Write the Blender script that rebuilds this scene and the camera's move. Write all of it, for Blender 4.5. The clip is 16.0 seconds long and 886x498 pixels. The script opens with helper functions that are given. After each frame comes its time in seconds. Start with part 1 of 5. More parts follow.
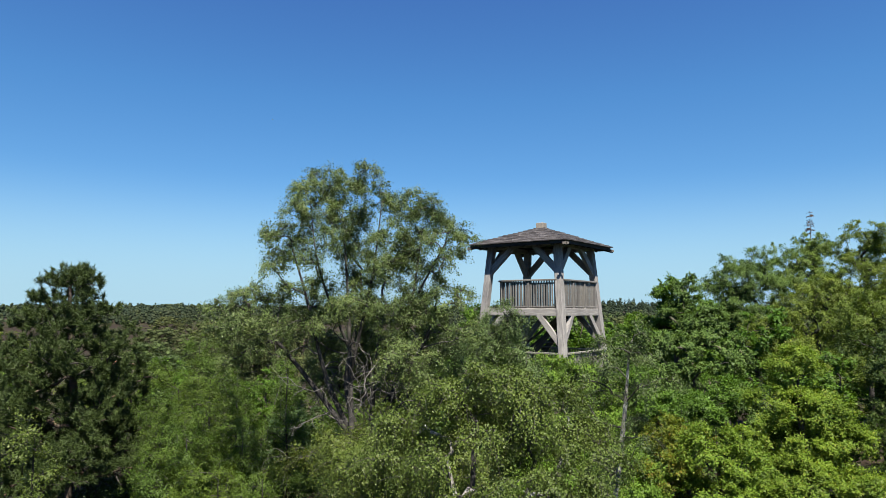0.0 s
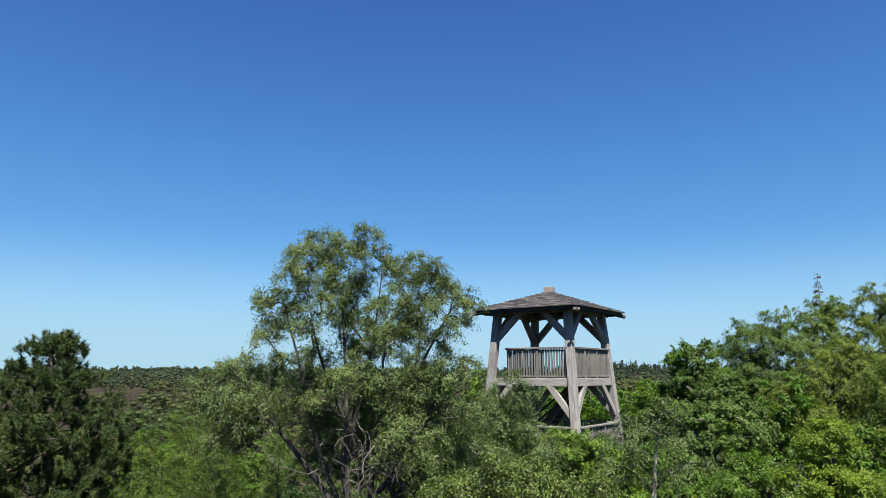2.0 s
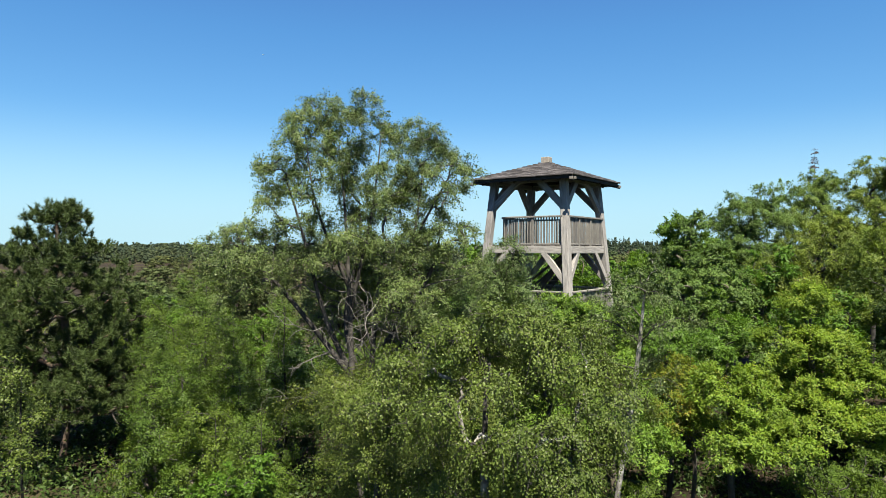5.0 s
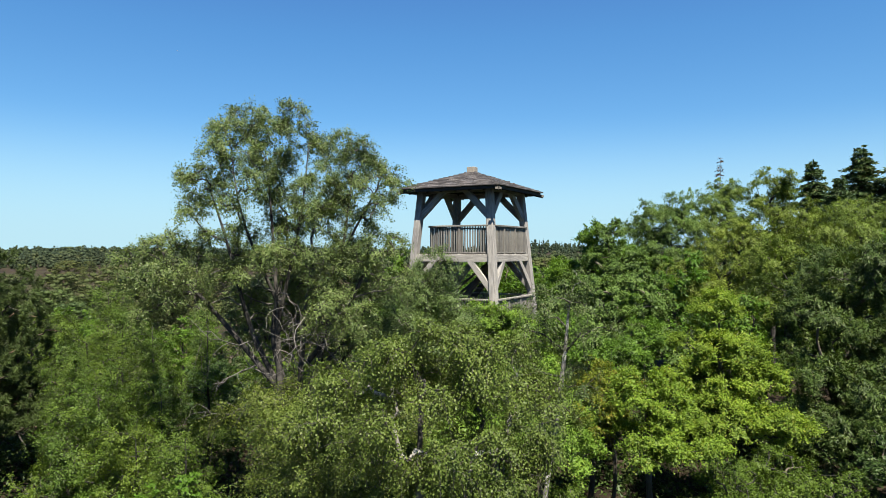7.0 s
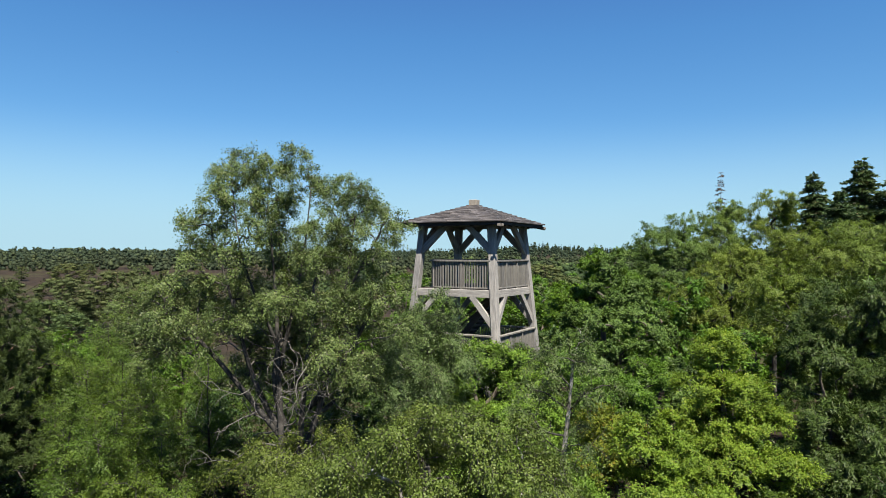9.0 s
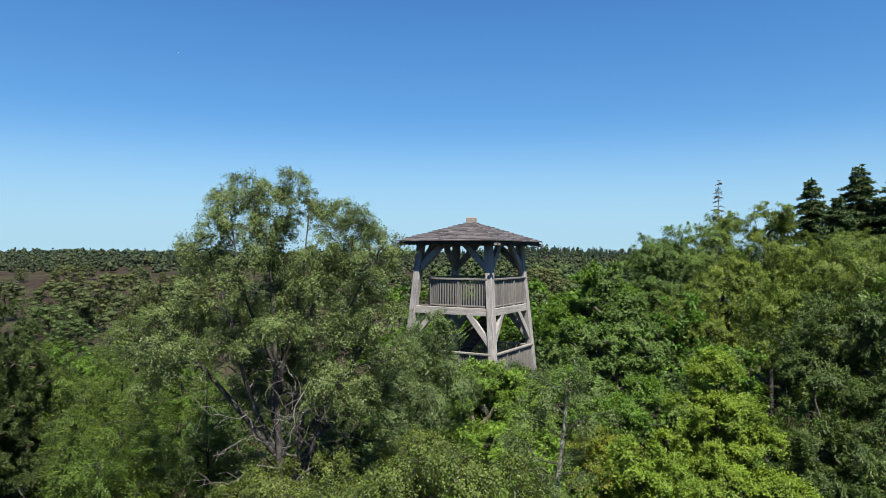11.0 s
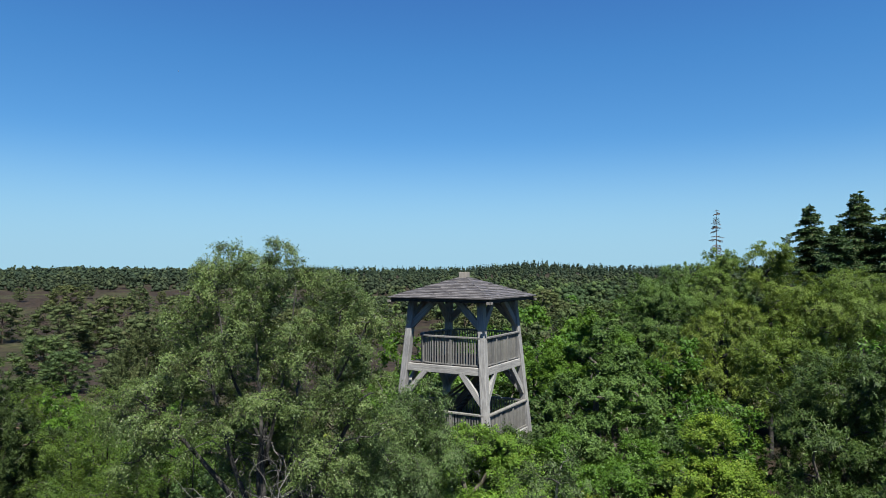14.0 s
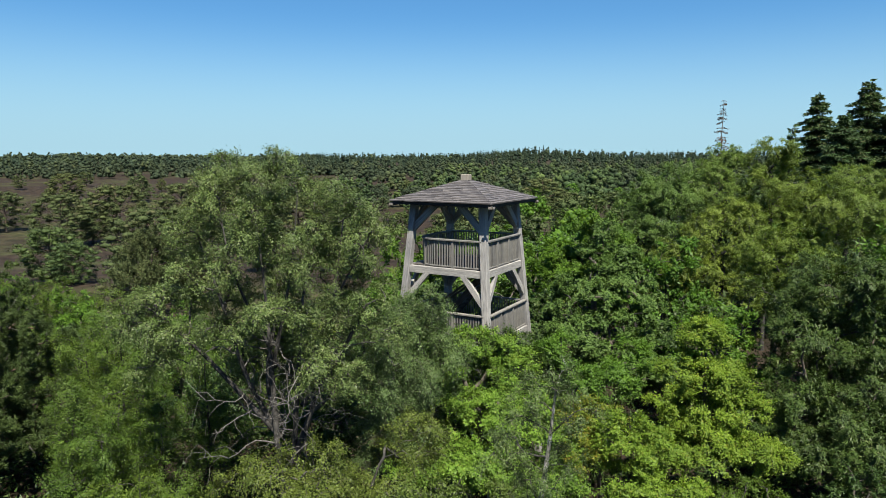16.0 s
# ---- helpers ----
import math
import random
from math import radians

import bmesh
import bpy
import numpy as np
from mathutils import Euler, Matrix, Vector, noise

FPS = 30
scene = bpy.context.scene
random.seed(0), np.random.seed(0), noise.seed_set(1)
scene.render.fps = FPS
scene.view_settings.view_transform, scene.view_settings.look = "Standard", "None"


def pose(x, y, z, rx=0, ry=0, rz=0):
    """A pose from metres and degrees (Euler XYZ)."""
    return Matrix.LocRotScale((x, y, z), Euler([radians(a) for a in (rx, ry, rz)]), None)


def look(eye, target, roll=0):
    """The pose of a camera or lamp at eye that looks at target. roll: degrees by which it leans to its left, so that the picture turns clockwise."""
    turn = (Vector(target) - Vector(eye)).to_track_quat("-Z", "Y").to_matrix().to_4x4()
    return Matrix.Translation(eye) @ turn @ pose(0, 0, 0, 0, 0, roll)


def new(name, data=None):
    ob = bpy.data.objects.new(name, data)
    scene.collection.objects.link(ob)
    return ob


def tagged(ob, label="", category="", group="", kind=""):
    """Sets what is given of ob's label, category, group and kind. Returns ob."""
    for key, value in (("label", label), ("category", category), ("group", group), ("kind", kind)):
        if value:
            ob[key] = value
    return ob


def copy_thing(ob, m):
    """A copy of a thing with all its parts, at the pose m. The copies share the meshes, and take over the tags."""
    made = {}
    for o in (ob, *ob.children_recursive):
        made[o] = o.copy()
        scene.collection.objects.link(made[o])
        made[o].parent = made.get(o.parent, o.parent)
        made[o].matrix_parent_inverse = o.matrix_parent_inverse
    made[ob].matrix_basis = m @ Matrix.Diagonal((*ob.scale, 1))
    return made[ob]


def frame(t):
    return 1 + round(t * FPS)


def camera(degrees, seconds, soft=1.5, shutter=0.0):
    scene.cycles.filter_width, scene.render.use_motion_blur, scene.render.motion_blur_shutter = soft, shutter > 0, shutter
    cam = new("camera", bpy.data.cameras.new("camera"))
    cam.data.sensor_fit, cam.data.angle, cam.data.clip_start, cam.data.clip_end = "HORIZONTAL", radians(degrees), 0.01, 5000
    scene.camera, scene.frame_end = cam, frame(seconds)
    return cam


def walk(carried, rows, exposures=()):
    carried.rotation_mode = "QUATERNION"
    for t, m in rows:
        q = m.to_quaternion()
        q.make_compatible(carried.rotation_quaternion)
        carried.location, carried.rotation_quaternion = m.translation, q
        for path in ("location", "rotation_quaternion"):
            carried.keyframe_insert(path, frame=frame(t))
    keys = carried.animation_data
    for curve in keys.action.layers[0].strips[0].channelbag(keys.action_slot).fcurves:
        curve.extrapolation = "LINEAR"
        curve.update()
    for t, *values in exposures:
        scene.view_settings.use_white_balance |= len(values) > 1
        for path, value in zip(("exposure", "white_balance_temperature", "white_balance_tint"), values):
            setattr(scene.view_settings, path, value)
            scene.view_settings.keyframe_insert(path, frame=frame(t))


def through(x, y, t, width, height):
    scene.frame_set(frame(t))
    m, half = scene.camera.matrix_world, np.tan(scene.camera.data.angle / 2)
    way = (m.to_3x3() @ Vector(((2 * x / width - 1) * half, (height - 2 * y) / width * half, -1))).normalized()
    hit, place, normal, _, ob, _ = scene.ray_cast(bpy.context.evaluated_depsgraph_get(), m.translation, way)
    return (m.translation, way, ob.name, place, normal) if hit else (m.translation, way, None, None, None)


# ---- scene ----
cam = camera(66.64, 16.0, soft=0.65)
# seconds; eye in metres; heading (to the left of +y), pitch up and roll in degrees
ROWS = [
    (0.0, 13.030, -24.584, 8.429, 36.45, 5.09, 0.22),
    (0.5, 12.786, -24.310, 8.455, 36.45, 5.07, 0.18),
    (1.0, 12.487, -23.940, 8.468, 36.43, 5.08, 0.21),
    (1.5, 12.301, -23.774, 8.547, 36.41, 5.87, 0.19),
    (2.0, 12.188, -23.703, 8.702, 36.41, 10.30, 0.11),
    (2.5, 12.142, -23.704, 8.727, 36.41, 12.44, 0.11),
    (3.0, 12.184, -23.754, 8.491, 36.46, 12.42, 0.11),
    (3.5, 12.181, -23.780, 8.306, 36.42, 11.93, 0.10),
    (4.0, 12.290, -23.864, 8.277, 36.46, 5.33, 0.11),
    (4.5, 12.332, -23.927, 8.304, 36.49, 0.09, 0.11),
    (5.0, 12.288, -23.946, 8.368, 36.05, -0.07, 0.22),
    (5.2, 12.307, -23.918, 8.360, 33.74, -0.05, 0.26),
    (5.4, 12.299, -23.945, 8.370, 31.40, -0.03, 0.20),
    (5.6, 12.291, -23.972, 8.390, 29.95, 0.00, 0.15),
    (5.8, 12.283, -23.999, 8.410, 29.52, 0.02, 0.10),
    (6.5, 12.255, -24.094, 8.510, 29.49, 0.10, 0.00),
    (7.3, 12.223, -24.202, 8.760, 29.49, 0.16, -0.03),
    (7.5, 12.242, -24.201, 8.914, 29.51, 0.14, 0.04),
    (8.0, 12.221, -24.229, 9.266, 29.49, 0.19, 0.08),
    (8.5, 12.176, -24.224, 9.614, 29.47, 0.24, 0.15),
    (9.0, 12.108, -24.143, 9.861, 29.45, 0.29, 0.16),
    (11.3, 12.282, -24.289, 10.700, 29.39, 0.36, 0.19),
    (11.5, 12.267, -24.260, 10.836, 29.41, 0.37, 0.14),
    (12.0, 12.303, -24.172, 11.155, 29.40, 0.39, 0.08),
    (12.5, 12.355, -24.064, 11.487, 29.41, 0.43, 0.12),
    (13.0, 12.387, -23.966, 11.769, 29.41, 1.28, 0.07),
    (13.5, 12.393, -23.880, 11.976, 29.40, 4.11, 0.02),
    (14.0, 12.392, -23.879, 12.083, 29.41, 1.71, 0.06),
    (14.5, 12.372, -23.893, 12.235, 29.41, -1.93, 0.09),
    (15.0, 12.360, -23.926, 12.418, 29.41, -3.94, 0.01),
    (15.5, 12.324, -23.878, 12.565, 29.39, -5.96, 0.05),
    (16.0, 12.281, -23.814, 12.720, 29.41, -7.92, 0.03),
]
# the aperture follows the share of sky: seconds, stops, kelvin and tint
EXPOSURES = [(0.0, 1.66, 6680, 9), (1.5, 1.66, 6660, 9), (2.5, 1.64, 6420, 10), (3.5, 1.62, 6500, 10), (4.5, 1.90, 6980, 7), (5.0, 1.95, 7060, 6), (7.5, 1.84, 6960, 7), (9.0, 1.72, 6840, 8), (11.5, 1.65, 6480, 10), (12.5, 1.60, 6300, 7), (13.5, 1.54, 6200, 6), (14.5, 1.48, 6240, 6), (15.2, 1.54, 6400, 6), (16.0, 1.63, 6640, 5)]
walk(cam, [(t, pose(x, y, z, 90 + pitch, 0, yaw) @ pose(0, 0, 0, 0, 0, roll)) for t, x, y, z, yaw, pitch, roll in ROWS], EXPOSURES)

# ---- world, sun and exposure ----
SUN_AZ, SUN_EL = 135.0, 60.0  # clockwise from +y; height, in degrees
world = bpy.data.worlds.new("sky")
scene.world = world
world.use_nodes = True
wn, wl = world.node_tree.nodes, world.node_tree.links
wn.clear()
sky = wn.new("ShaderNodeTexSky")
sky.sky_type, sky.sun_disc = "NISHITA", False
sky.sun_elevation, sky.sun_rotation = radians(SUN_EL), radians(SUN_AZ)
sky.altitude, sky.air_density, sky.dust_density, sky.ozone_density = 0, 1.0, 0.0, 4.0
# the haze of the lowest degrees is left out: the air was clear down to the horizon
ways, raised = wn.new("ShaderNodeTexCoord"), wn.new("ShaderNodeMapping")
raised.inputs["Location"].default_value = (0, 0, 0.085)
wl.new(ways.outputs["Generated"], raised.inputs["Vector"])
wl.new(raised.outputs[0], sky.inputs["Vector"])
tone = wn.new("ShaderNodeMix")
tone.data_type, tone.blend_type = "RGBA", "MULTIPLY"
tone.inputs["Factor"].default_value = 1.0
height, deep = wn.new("ShaderNodeSeparateXYZ"), wn.new("ShaderNodeValToRGB")
wl.new(ways.outputs["Generated"], height.inputs[0])
wl.new(height.outputs["Z"], deep.inputs[0])
# deeper, slightly violet blue higher up
deep.color_ramp.elements[0].position, deep.color_ramp.elements[0].color = 0.08, (0.98, 1.02, 0.97, 1)
deep.color_ramp.elements[1].position, deep.color_ramp.elements[1].color = 0.55, (0.95, 0.84, 1.0, 1)
deep.color_ramp.elements.new(0.3).color = (0.98, 1.02, 1.05, 1)
wl.new(deep.outputs[0], tone.inputs["B"])
background = wn.new("ShaderNodeBackground")
background.inputs["Strength"].default_value = 0.052
world_out = wn.new("ShaderNodeOutputWorld")
wl.new(sky.outputs[0], tone.inputs["A"])
vivid = wn.new("ShaderNodeHueSaturation")
vivid.inputs["Saturation"].default_value = 1.22
wl.new(tone.outputs["Result"], vivid.inputs["Color"])
# pale haze towards the horizon, all round
rise, low_air, haze = wn.new("ShaderNodeSeparateXYZ"), wn.new("ShaderNodeMapRange"), wn.new("ShaderNodeMix")
low_air.interpolation_type = "SMOOTHSTEP"
for name, value in (("From Min", 0.0), ("From Max", 0.2), ("To Min", 0.92), ("To Max", 0.0)):
    low_air.inputs[name].default_value = value
haze.data_type = "RGBA"
haze.inputs["B"].default_value = (2.6, 4.08, 5.05, 1)
wl.new(ways.outputs["Generated"], rise.inputs[0])
wl.new(rise.outputs["Z"], low_air.inputs["Value"])
wl.new(low_air.outputs[0], haze.inputs["Factor"])
wl.new(vivid.outputs[0], haze.inputs["A"])
wl.new(haze.outputs["Result"], background.inputs["Color"])
wl.new(background.outputs[0], world_out.inputs["Surface"])

sun_data = bpy.data.lights.new("sun", "SUN")
sun_data.energy, sun_data.angle, sun_data.color = 5.0, radians(0.53), (1.0, 0.95, 0.87)
sun = new("sun", sun_data)
sun_dir = Vector((math.sin(radians(SUN_AZ)) * math.cos(radians(SUN_EL)), math.cos(radians(SUN_AZ)) * math.cos(radians(SUN_EL)), math.sin(radians(SUN_EL))))
sun.matrix_world = look(sun_dir * 200, (0, 0, 0))

# ---- materials ----


def material(name):
    m = bpy.data.materials.new(name)
    m.use_nodes = True
    n = m.node_tree.nodes
    return m, n, m.node_tree.links, n["Principled BSDF"]


def ramp(n, stops):
    r = n.new("ShaderNodeValToRGB")
    el = r.color_ramp.elements
    while len(el) < len(stops):
        el.new(0.5)
    for e, (at, col) in zip(el, stops):
        e.position, e.color = at, (*col, 1)
    return r


def coords(n, l, scale, which="Object"):
    tc, mp = n.new("ShaderNodeTexCoord"), n.new("ShaderNodeMapping")
    mp.inputs["Scale"].default_value = scale
    l.new(tc.outputs[which], mp.inputs["Vector"])
    return mp


def noise_tex(n, l, vec, scale, detail=3.0, rough=0.6):
    t = n.new("ShaderNodeTexNoise")
    t.inputs["Scale"].default_value, t.inputs["Detail"].default_value, t.inputs["Roughness"].default_value = scale, detail, rough
    l.new(vec.outputs[0], t.inputs["Vector"])
    return t


def mix_rgb(n, l, fac, a, b, blend="MIX"):
    m = n.new("ShaderNodeMix")
    m.data_type, m.blend_type = "RGBA", blend
    for sock, v in ((m.inputs["Factor"], fac), (m.inputs["A"], a), (m.inputs["B"], b)):
        if hasattr(v, "is_linked"):
            l.new(v, sock)
        elif isinstance(v, tuple):
            sock.default_value = (*v, 1)
        else:
            sock.default_value = v
    return m.outputs["Result"]


def add_bump(n, l, p, height, strength, distance):
    b = n.new("ShaderNodeBump")
    b.inputs["Strength"].default_value, b.inputs["Distance"].default_value = strength, distance
    l.new(height, b.inputs["Height"])
    l.new(b.outputs[0], p.inputs["Normal"])


def leaf_material(name, dark, mid, light, odd=None, through=0.3, rough=0.5, clump=0.8, gloss=0.35, stands=0.0):
    """Leaves: each its own shade, clumps lighter and darker, some light shining through."""
    m, n, l, p = material(name)
    geo = n.new("ShaderNodeNewGeometry")
    half_way = lambda c, k: tuple(a + (b - a) * k for a, b in zip(mid, c))
    stops = [(0.0, half_way(dark, 0.6)), (0.5, mid), (0.9, half_way(light, 0.6))]
    if odd:
        stops.append((0.97, half_way(odd, 0.6)))
    r = ramp(n, stops)
    l.new(geo.outputs["Random Per Island"], r.inputs[0])
    t = noise_tex(n, l, coords(n, l, (1, 1, 1)), clump, 2.0)
    patch = ramp(n, [(0.3, (0.66, 0.69, 0.66)), (0.7, (1.28, 1.24, 1.15))])
    l.new(t.outputs["Fac"], patch.inputs[0])
    info = n.new("ShaderNodeObjectInfo")
    own = ramp(n, [(0.0, (0.85, 0.92, 0.95)), (1.0, (1.12, 1.05, 0.95))])
    l.new(info.outputs["Random"], own.inputs[0])
    c = mix_rgb(n, l, 1.0, r.outputs[0], patch.outputs[0], "MULTIPLY")
    c = mix_rgb(n, l, 1.0, c, own.outputs[0], "MULTIPLY")
    if stands:
        t2 = noise_tex(n, l, coords(n, l, (1, 1, 1)), stands, 3.0)
        wide = ramp(n, [(0.35, (0.55, 0.6, 0.62)), (0.5, (0.95, 0.95, 0.95)), (0.65, (1.5, 1.35, 1.05))])
        l.new(t2.outputs["Fac"], wide.inputs[0])
        c = mix_rgb(n, l, 1.0, c, wide.outputs[0], "MULTIPLY")
    l.new(c, p.inputs["Base Color"])
    p.inputs["Roughness"].default_value = rough
    p.inputs["Specular IOR Level"].default_value = gloss * 0.45
    tr = n.new("ShaderNodeBsdfTranslucent")
    warm = mix_rgb(n, l, 1.0, c, (1.25, 1.3, 0.55), "MULTIPLY")
    l.new(warm, tr.inputs["Color"])
    mx = n.new("ShaderNodeMixShader")
    mx.inputs[0].default_value = through
    l.new(p.outputs[0], mx.inputs[1])
    l.new(tr.outputs[0], mx.inputs[2])
    l.new(mx.outputs[0], n["Material Output"].inputs["Surface"])
    return m


def bark_material(name, dark, light, patches=None):
    m, n, l, p = material(name)
    mp = coords(n, l, (9, 9, 2.2))
    t = noise_tex(n, l, mp, 1.6, 5)
    r = ramp(n, [(0.3, dark), (0.72, light)])
    l.new(t.outputs["Fac"], r.inputs[0])
    c = r.outputs[0]
    if patches:
        t2 = noise_tex(n, l, coords(n, l, (1.2, 1.2, 2.6)), 1.5, 4)
        r2 = ramp(n, [(0.5, (0, 0, 0)), (0.58, (1, 1, 1))])
        l.new(t2.outputs["Fac"], r2.inputs[0])
        c = mix_rgb(n, l, r2.outputs[0], c, patches)
    l.new(c, p.inputs["Base Color"])
    p.inputs["Roughness"].default_value = 0.9
    add_bump(n, l, p, t.outputs["Fac"], 0.6, 0.02)
    return m


def wood_material(name, dark, mid, light, stain=(0.5, 0.5, 0.5), rough=0.8):
    """Weathered timber: grain along each piece's own z, grey patches and a different tone for every piece."""
    m, n, l, p = material(name)
    info = n.new("ShaderNodeObjectInfo")
    mp = coords(n, l, (26, 26, 1.1))
    l.new(info.outputs["Random"], mp.inputs["Location"])
    grain = noise_tex(n, l, mp, 2.2, 6, 0.65)
    r = ramp(n, [(0.25, dark), (0.5, mid), (0.75, light)])
    l.new(grain.outputs["Fac"], r.inputs[0])
    big = noise_tex(n, l, coords(n, l, (1.6, 1.6, 0.7)), 1.7, 4)
    rb = ramp(n, [(0.35, stain), (0.68, (1.12, 1.1, 1.08))])
    l.new(big.outputs["Fac"], rb.inputs[0])
    own = ramp(n, [(0.0, (0.82, 0.82, 0.84)), (1.0, (1.12, 1.1, 1.06))])
    l.new(info.outputs["Random"], own.inputs[0])
    c = mix_rgb(n, l, 0.8, r.outputs[0], rb.outputs[0], "MULTIPLY")
    c = mix_rgb(n, l, 1.0, c, own.outputs[0], "MULTIPLY")
    l.new(c, p.inputs["Base Color"])
    p.inputs["Roughness"].default_value = rough
    p.inputs["Specular IOR Level"].default_value = 0.25
    add_bump(n, l, p, grain.outputs["Fac"], 0.5, 0.006)
    return m


M_OAK = wood_material("weathered_oak", (0.082, 0.079, 0.075), (0.212, 0.205, 0.196), (0.345, 0.337, 0.325), (0.6, 0.6, 0.62))
M_RAIL = wood_material("weathered_rail_wood", (0.056, 0.053, 0.049), (0.135, 0.129, 0.119), (0.215, 0.206, 0.19), (0.62, 0.63, 0.64))
M_ROOF = wood_material("weathered_roof_boards", (0.024, 0.0215, 0.022), (0.075, 0.069, 0.07), (0.27, 0.256, 0.256), (0.45, 0.45, 0.47), 0.6)
# decks and stairs: colour darkened to hold the shade inside the tower
M_DECK_SHADED = wood_material("shade_toned_deck_wood", (0.03456, 0.02938, 0.02592), (0.06564, 0.05702, 0.05011), (0.1037, 0.08988, 0.0795), (0.36, 0.36, 0.36))
# fascia and roof underside: eave shade is put into this near-black tone
M_EAVES_SHADED = wood_material("shade_toned_fascia_wood", (0.012, 0.0115, 0.0115), (0.025, 0.0235, 0.023), (0.045, 0.042, 0.04), (0.7, 0.7, 0.7))
M_CUT = wood_material("pale_cut_wood", (0.11, 0.099, 0.086), (0.165, 0.151, 0.134), (0.225, 0.208, 0.186), (0.75, 0.75, 0.75))

# dark bark, its colour lowered further for the shade inside the crowns
M_BIRCH_BARK_SHADED = bark_material("shade_toned_birch_bark", (0.0072, 0.0063, 0.005304), (0.024, 0.021, 0.01747), (0.042, 0.0372, 0.03245))
M_WHITE_BARK = bark_material("white_birch_bark", (0.048, 0.0424, 0.0368), (0.176, 0.168, 0.152), (0.24, 0.232, 0.212))
M_BARK = bark_material("dark_bark", (0.024, 0.0192, 0.0152), (0.08, 0.064, 0.0496))
M_PINE_BARK = bark_material("pine_bark", (0.024, 0.0176, 0.0136), (0.064, 0.0448, 0.032), (0.08, 0.048, 0.0304))
M_DEADWOOD = bark_material("bleached_dead_wood", (0.0357, 0.03162, 0.02811), (0.102, 0.09435, 0.08755))

M_BIRCH = leaf_material("birch_leaves", (0.03936, 0.06576, 0.02096), (0.06925, 0.1042, 0.03353), (0.1181, 0.1605, 0.06806), (0.1574, 0.1605, 0.0943), 0.28, 0.42)
M_BIRCH_PALE = leaf_material("pale_birch_leaves", (0.05341, 0.08365, 0.01317), (0.08786, 0.1282, 0.02194), (0.142, 0.1857, 0.04096), (0.1466, 0.1579, 0.05121), 0.3, 0.45)
M_FRONT = leaf_material("young_birch_leaves", (0.04405, 0.06521, 0.01172), (0.07247, 0.09996, 0.01951), (0.1172, 0.1448, 0.03643), (0.1208, 0.1232, 0.04555), 0.3, 0.45)
M_YELLOW = leaf_material("yellow_green_leaves", (0.05925, 0.1065, 0.01265), (0.09458, 0.1572, 0.01989), (0.1481, 0.214, 0.03255), (0.1729, 0.1661, 0.03616), 0.36, 0.5)
M_LIME = leaf_material("light_green_leaves", (0.07206, 0.1299, 0.01512), (0.1109, 0.1817, 0.02418), (0.1717, 0.2477, 0.0423), (0.2107, 0.2201, 0.04533), 0.34, 0.5)
M_OAKLEAF = leaf_material("oak_leaves", (0.03826, 0.07341, 0.01586), (0.06122, 0.1057, 0.02424), (0.1093, 0.1567, 0.04663), None, 0.28, 0.5)
# aerial haze is mixed into the colours: blue raised for the distance
M_FARPINE_HAZY = leaf_material("hazy_far_pine_foliage", (0.02255, 0.03381, 0.02253), (0.02869, 0.04098, 0.02605), (0.03689, 0.04919, 0.03098), (0.04098, 0.04919, 0.03379), 0.08, 0.75, 0.11, 0.15, stands=0.05)
M_RUSTY = leaf_material("rust_tipped_leaves", (0.05604, 0.08649, 0.009884), (0.09965, 0.1297, 0.01544), (0.1619, 0.1483, 0.02471), (0.2242, 0.105, 0.02471), 0.35, 0.5)
M_FRESH = leaf_material("fresh_green_leaves", (0.03168, 0.06795, 0.008393), (0.05279, 0.1101, 0.01319), (0.09153, 0.1618, 0.02697), None, 0.32, 0.45)
M_DARK = leaf_material("dark_green_leaves", (0.01606, 0.03524, 0.00822), (0.03013, 0.05579, 0.01292), (0.0569, 0.08813, 0.02643), (0.087, 0.1056, 0.04698), 0.25, 0.5, 0.8, 0.4)
M_SAP = leaf_material("sapling_leaves", (0.03852, 0.06849, 0.009985), (0.05927, 0.09865, 0.01443), (0.09484, 0.1372, 0.02772), None, 0.36, 0.5)
M_NEEDLE = leaf_material("pine_needles", (0.02085, 0.03526, 0.01015), (0.03387, 0.0529, 0.01498), (0.05559, 0.07982, 0.02512), None, 0.12, 0.55)
M_HEATHPINE = leaf_material("heath_pine_needles", (0.03401, 0.04537, 0.01932), (0.04762, 0.06125, 0.025), (0.06574, 0.07712, 0.0341), (0.07935, 0.06805, 0.03866), 0.1, 0.7, 0.8, 0.15)
M_SPRUCE = leaf_material("spruce_needles", (0.02139, 0.04276, 0.01664), (0.03564, 0.06534, 0.02376), (0.06534, 0.101, 0.03564), (0.1188, 0.08316, 0.04158), 0.08, 0.6, 0.5)
M_RED = leaf_material("brown_dead_needles", (0.03168, 0.01848, 0.0132), (0.05808, 0.03168, 0.02112), (0.08448, 0.0528, 0.03168), None, 0.1, 0.7)
# green of far broadleaf trees, with bluish haze painted in
M_FARWOOD_HAZY = leaf_material("hazy_far_wood_foliage", (0.03336, 0.05123, 0.02274), (0.04289, 0.06433, 0.02788), (0.056, 0.08103, 0.03522), (0.06553, 0.0834, 0.04109), 0.1, 0.75, 0.11, 0.15, stands=0.09)


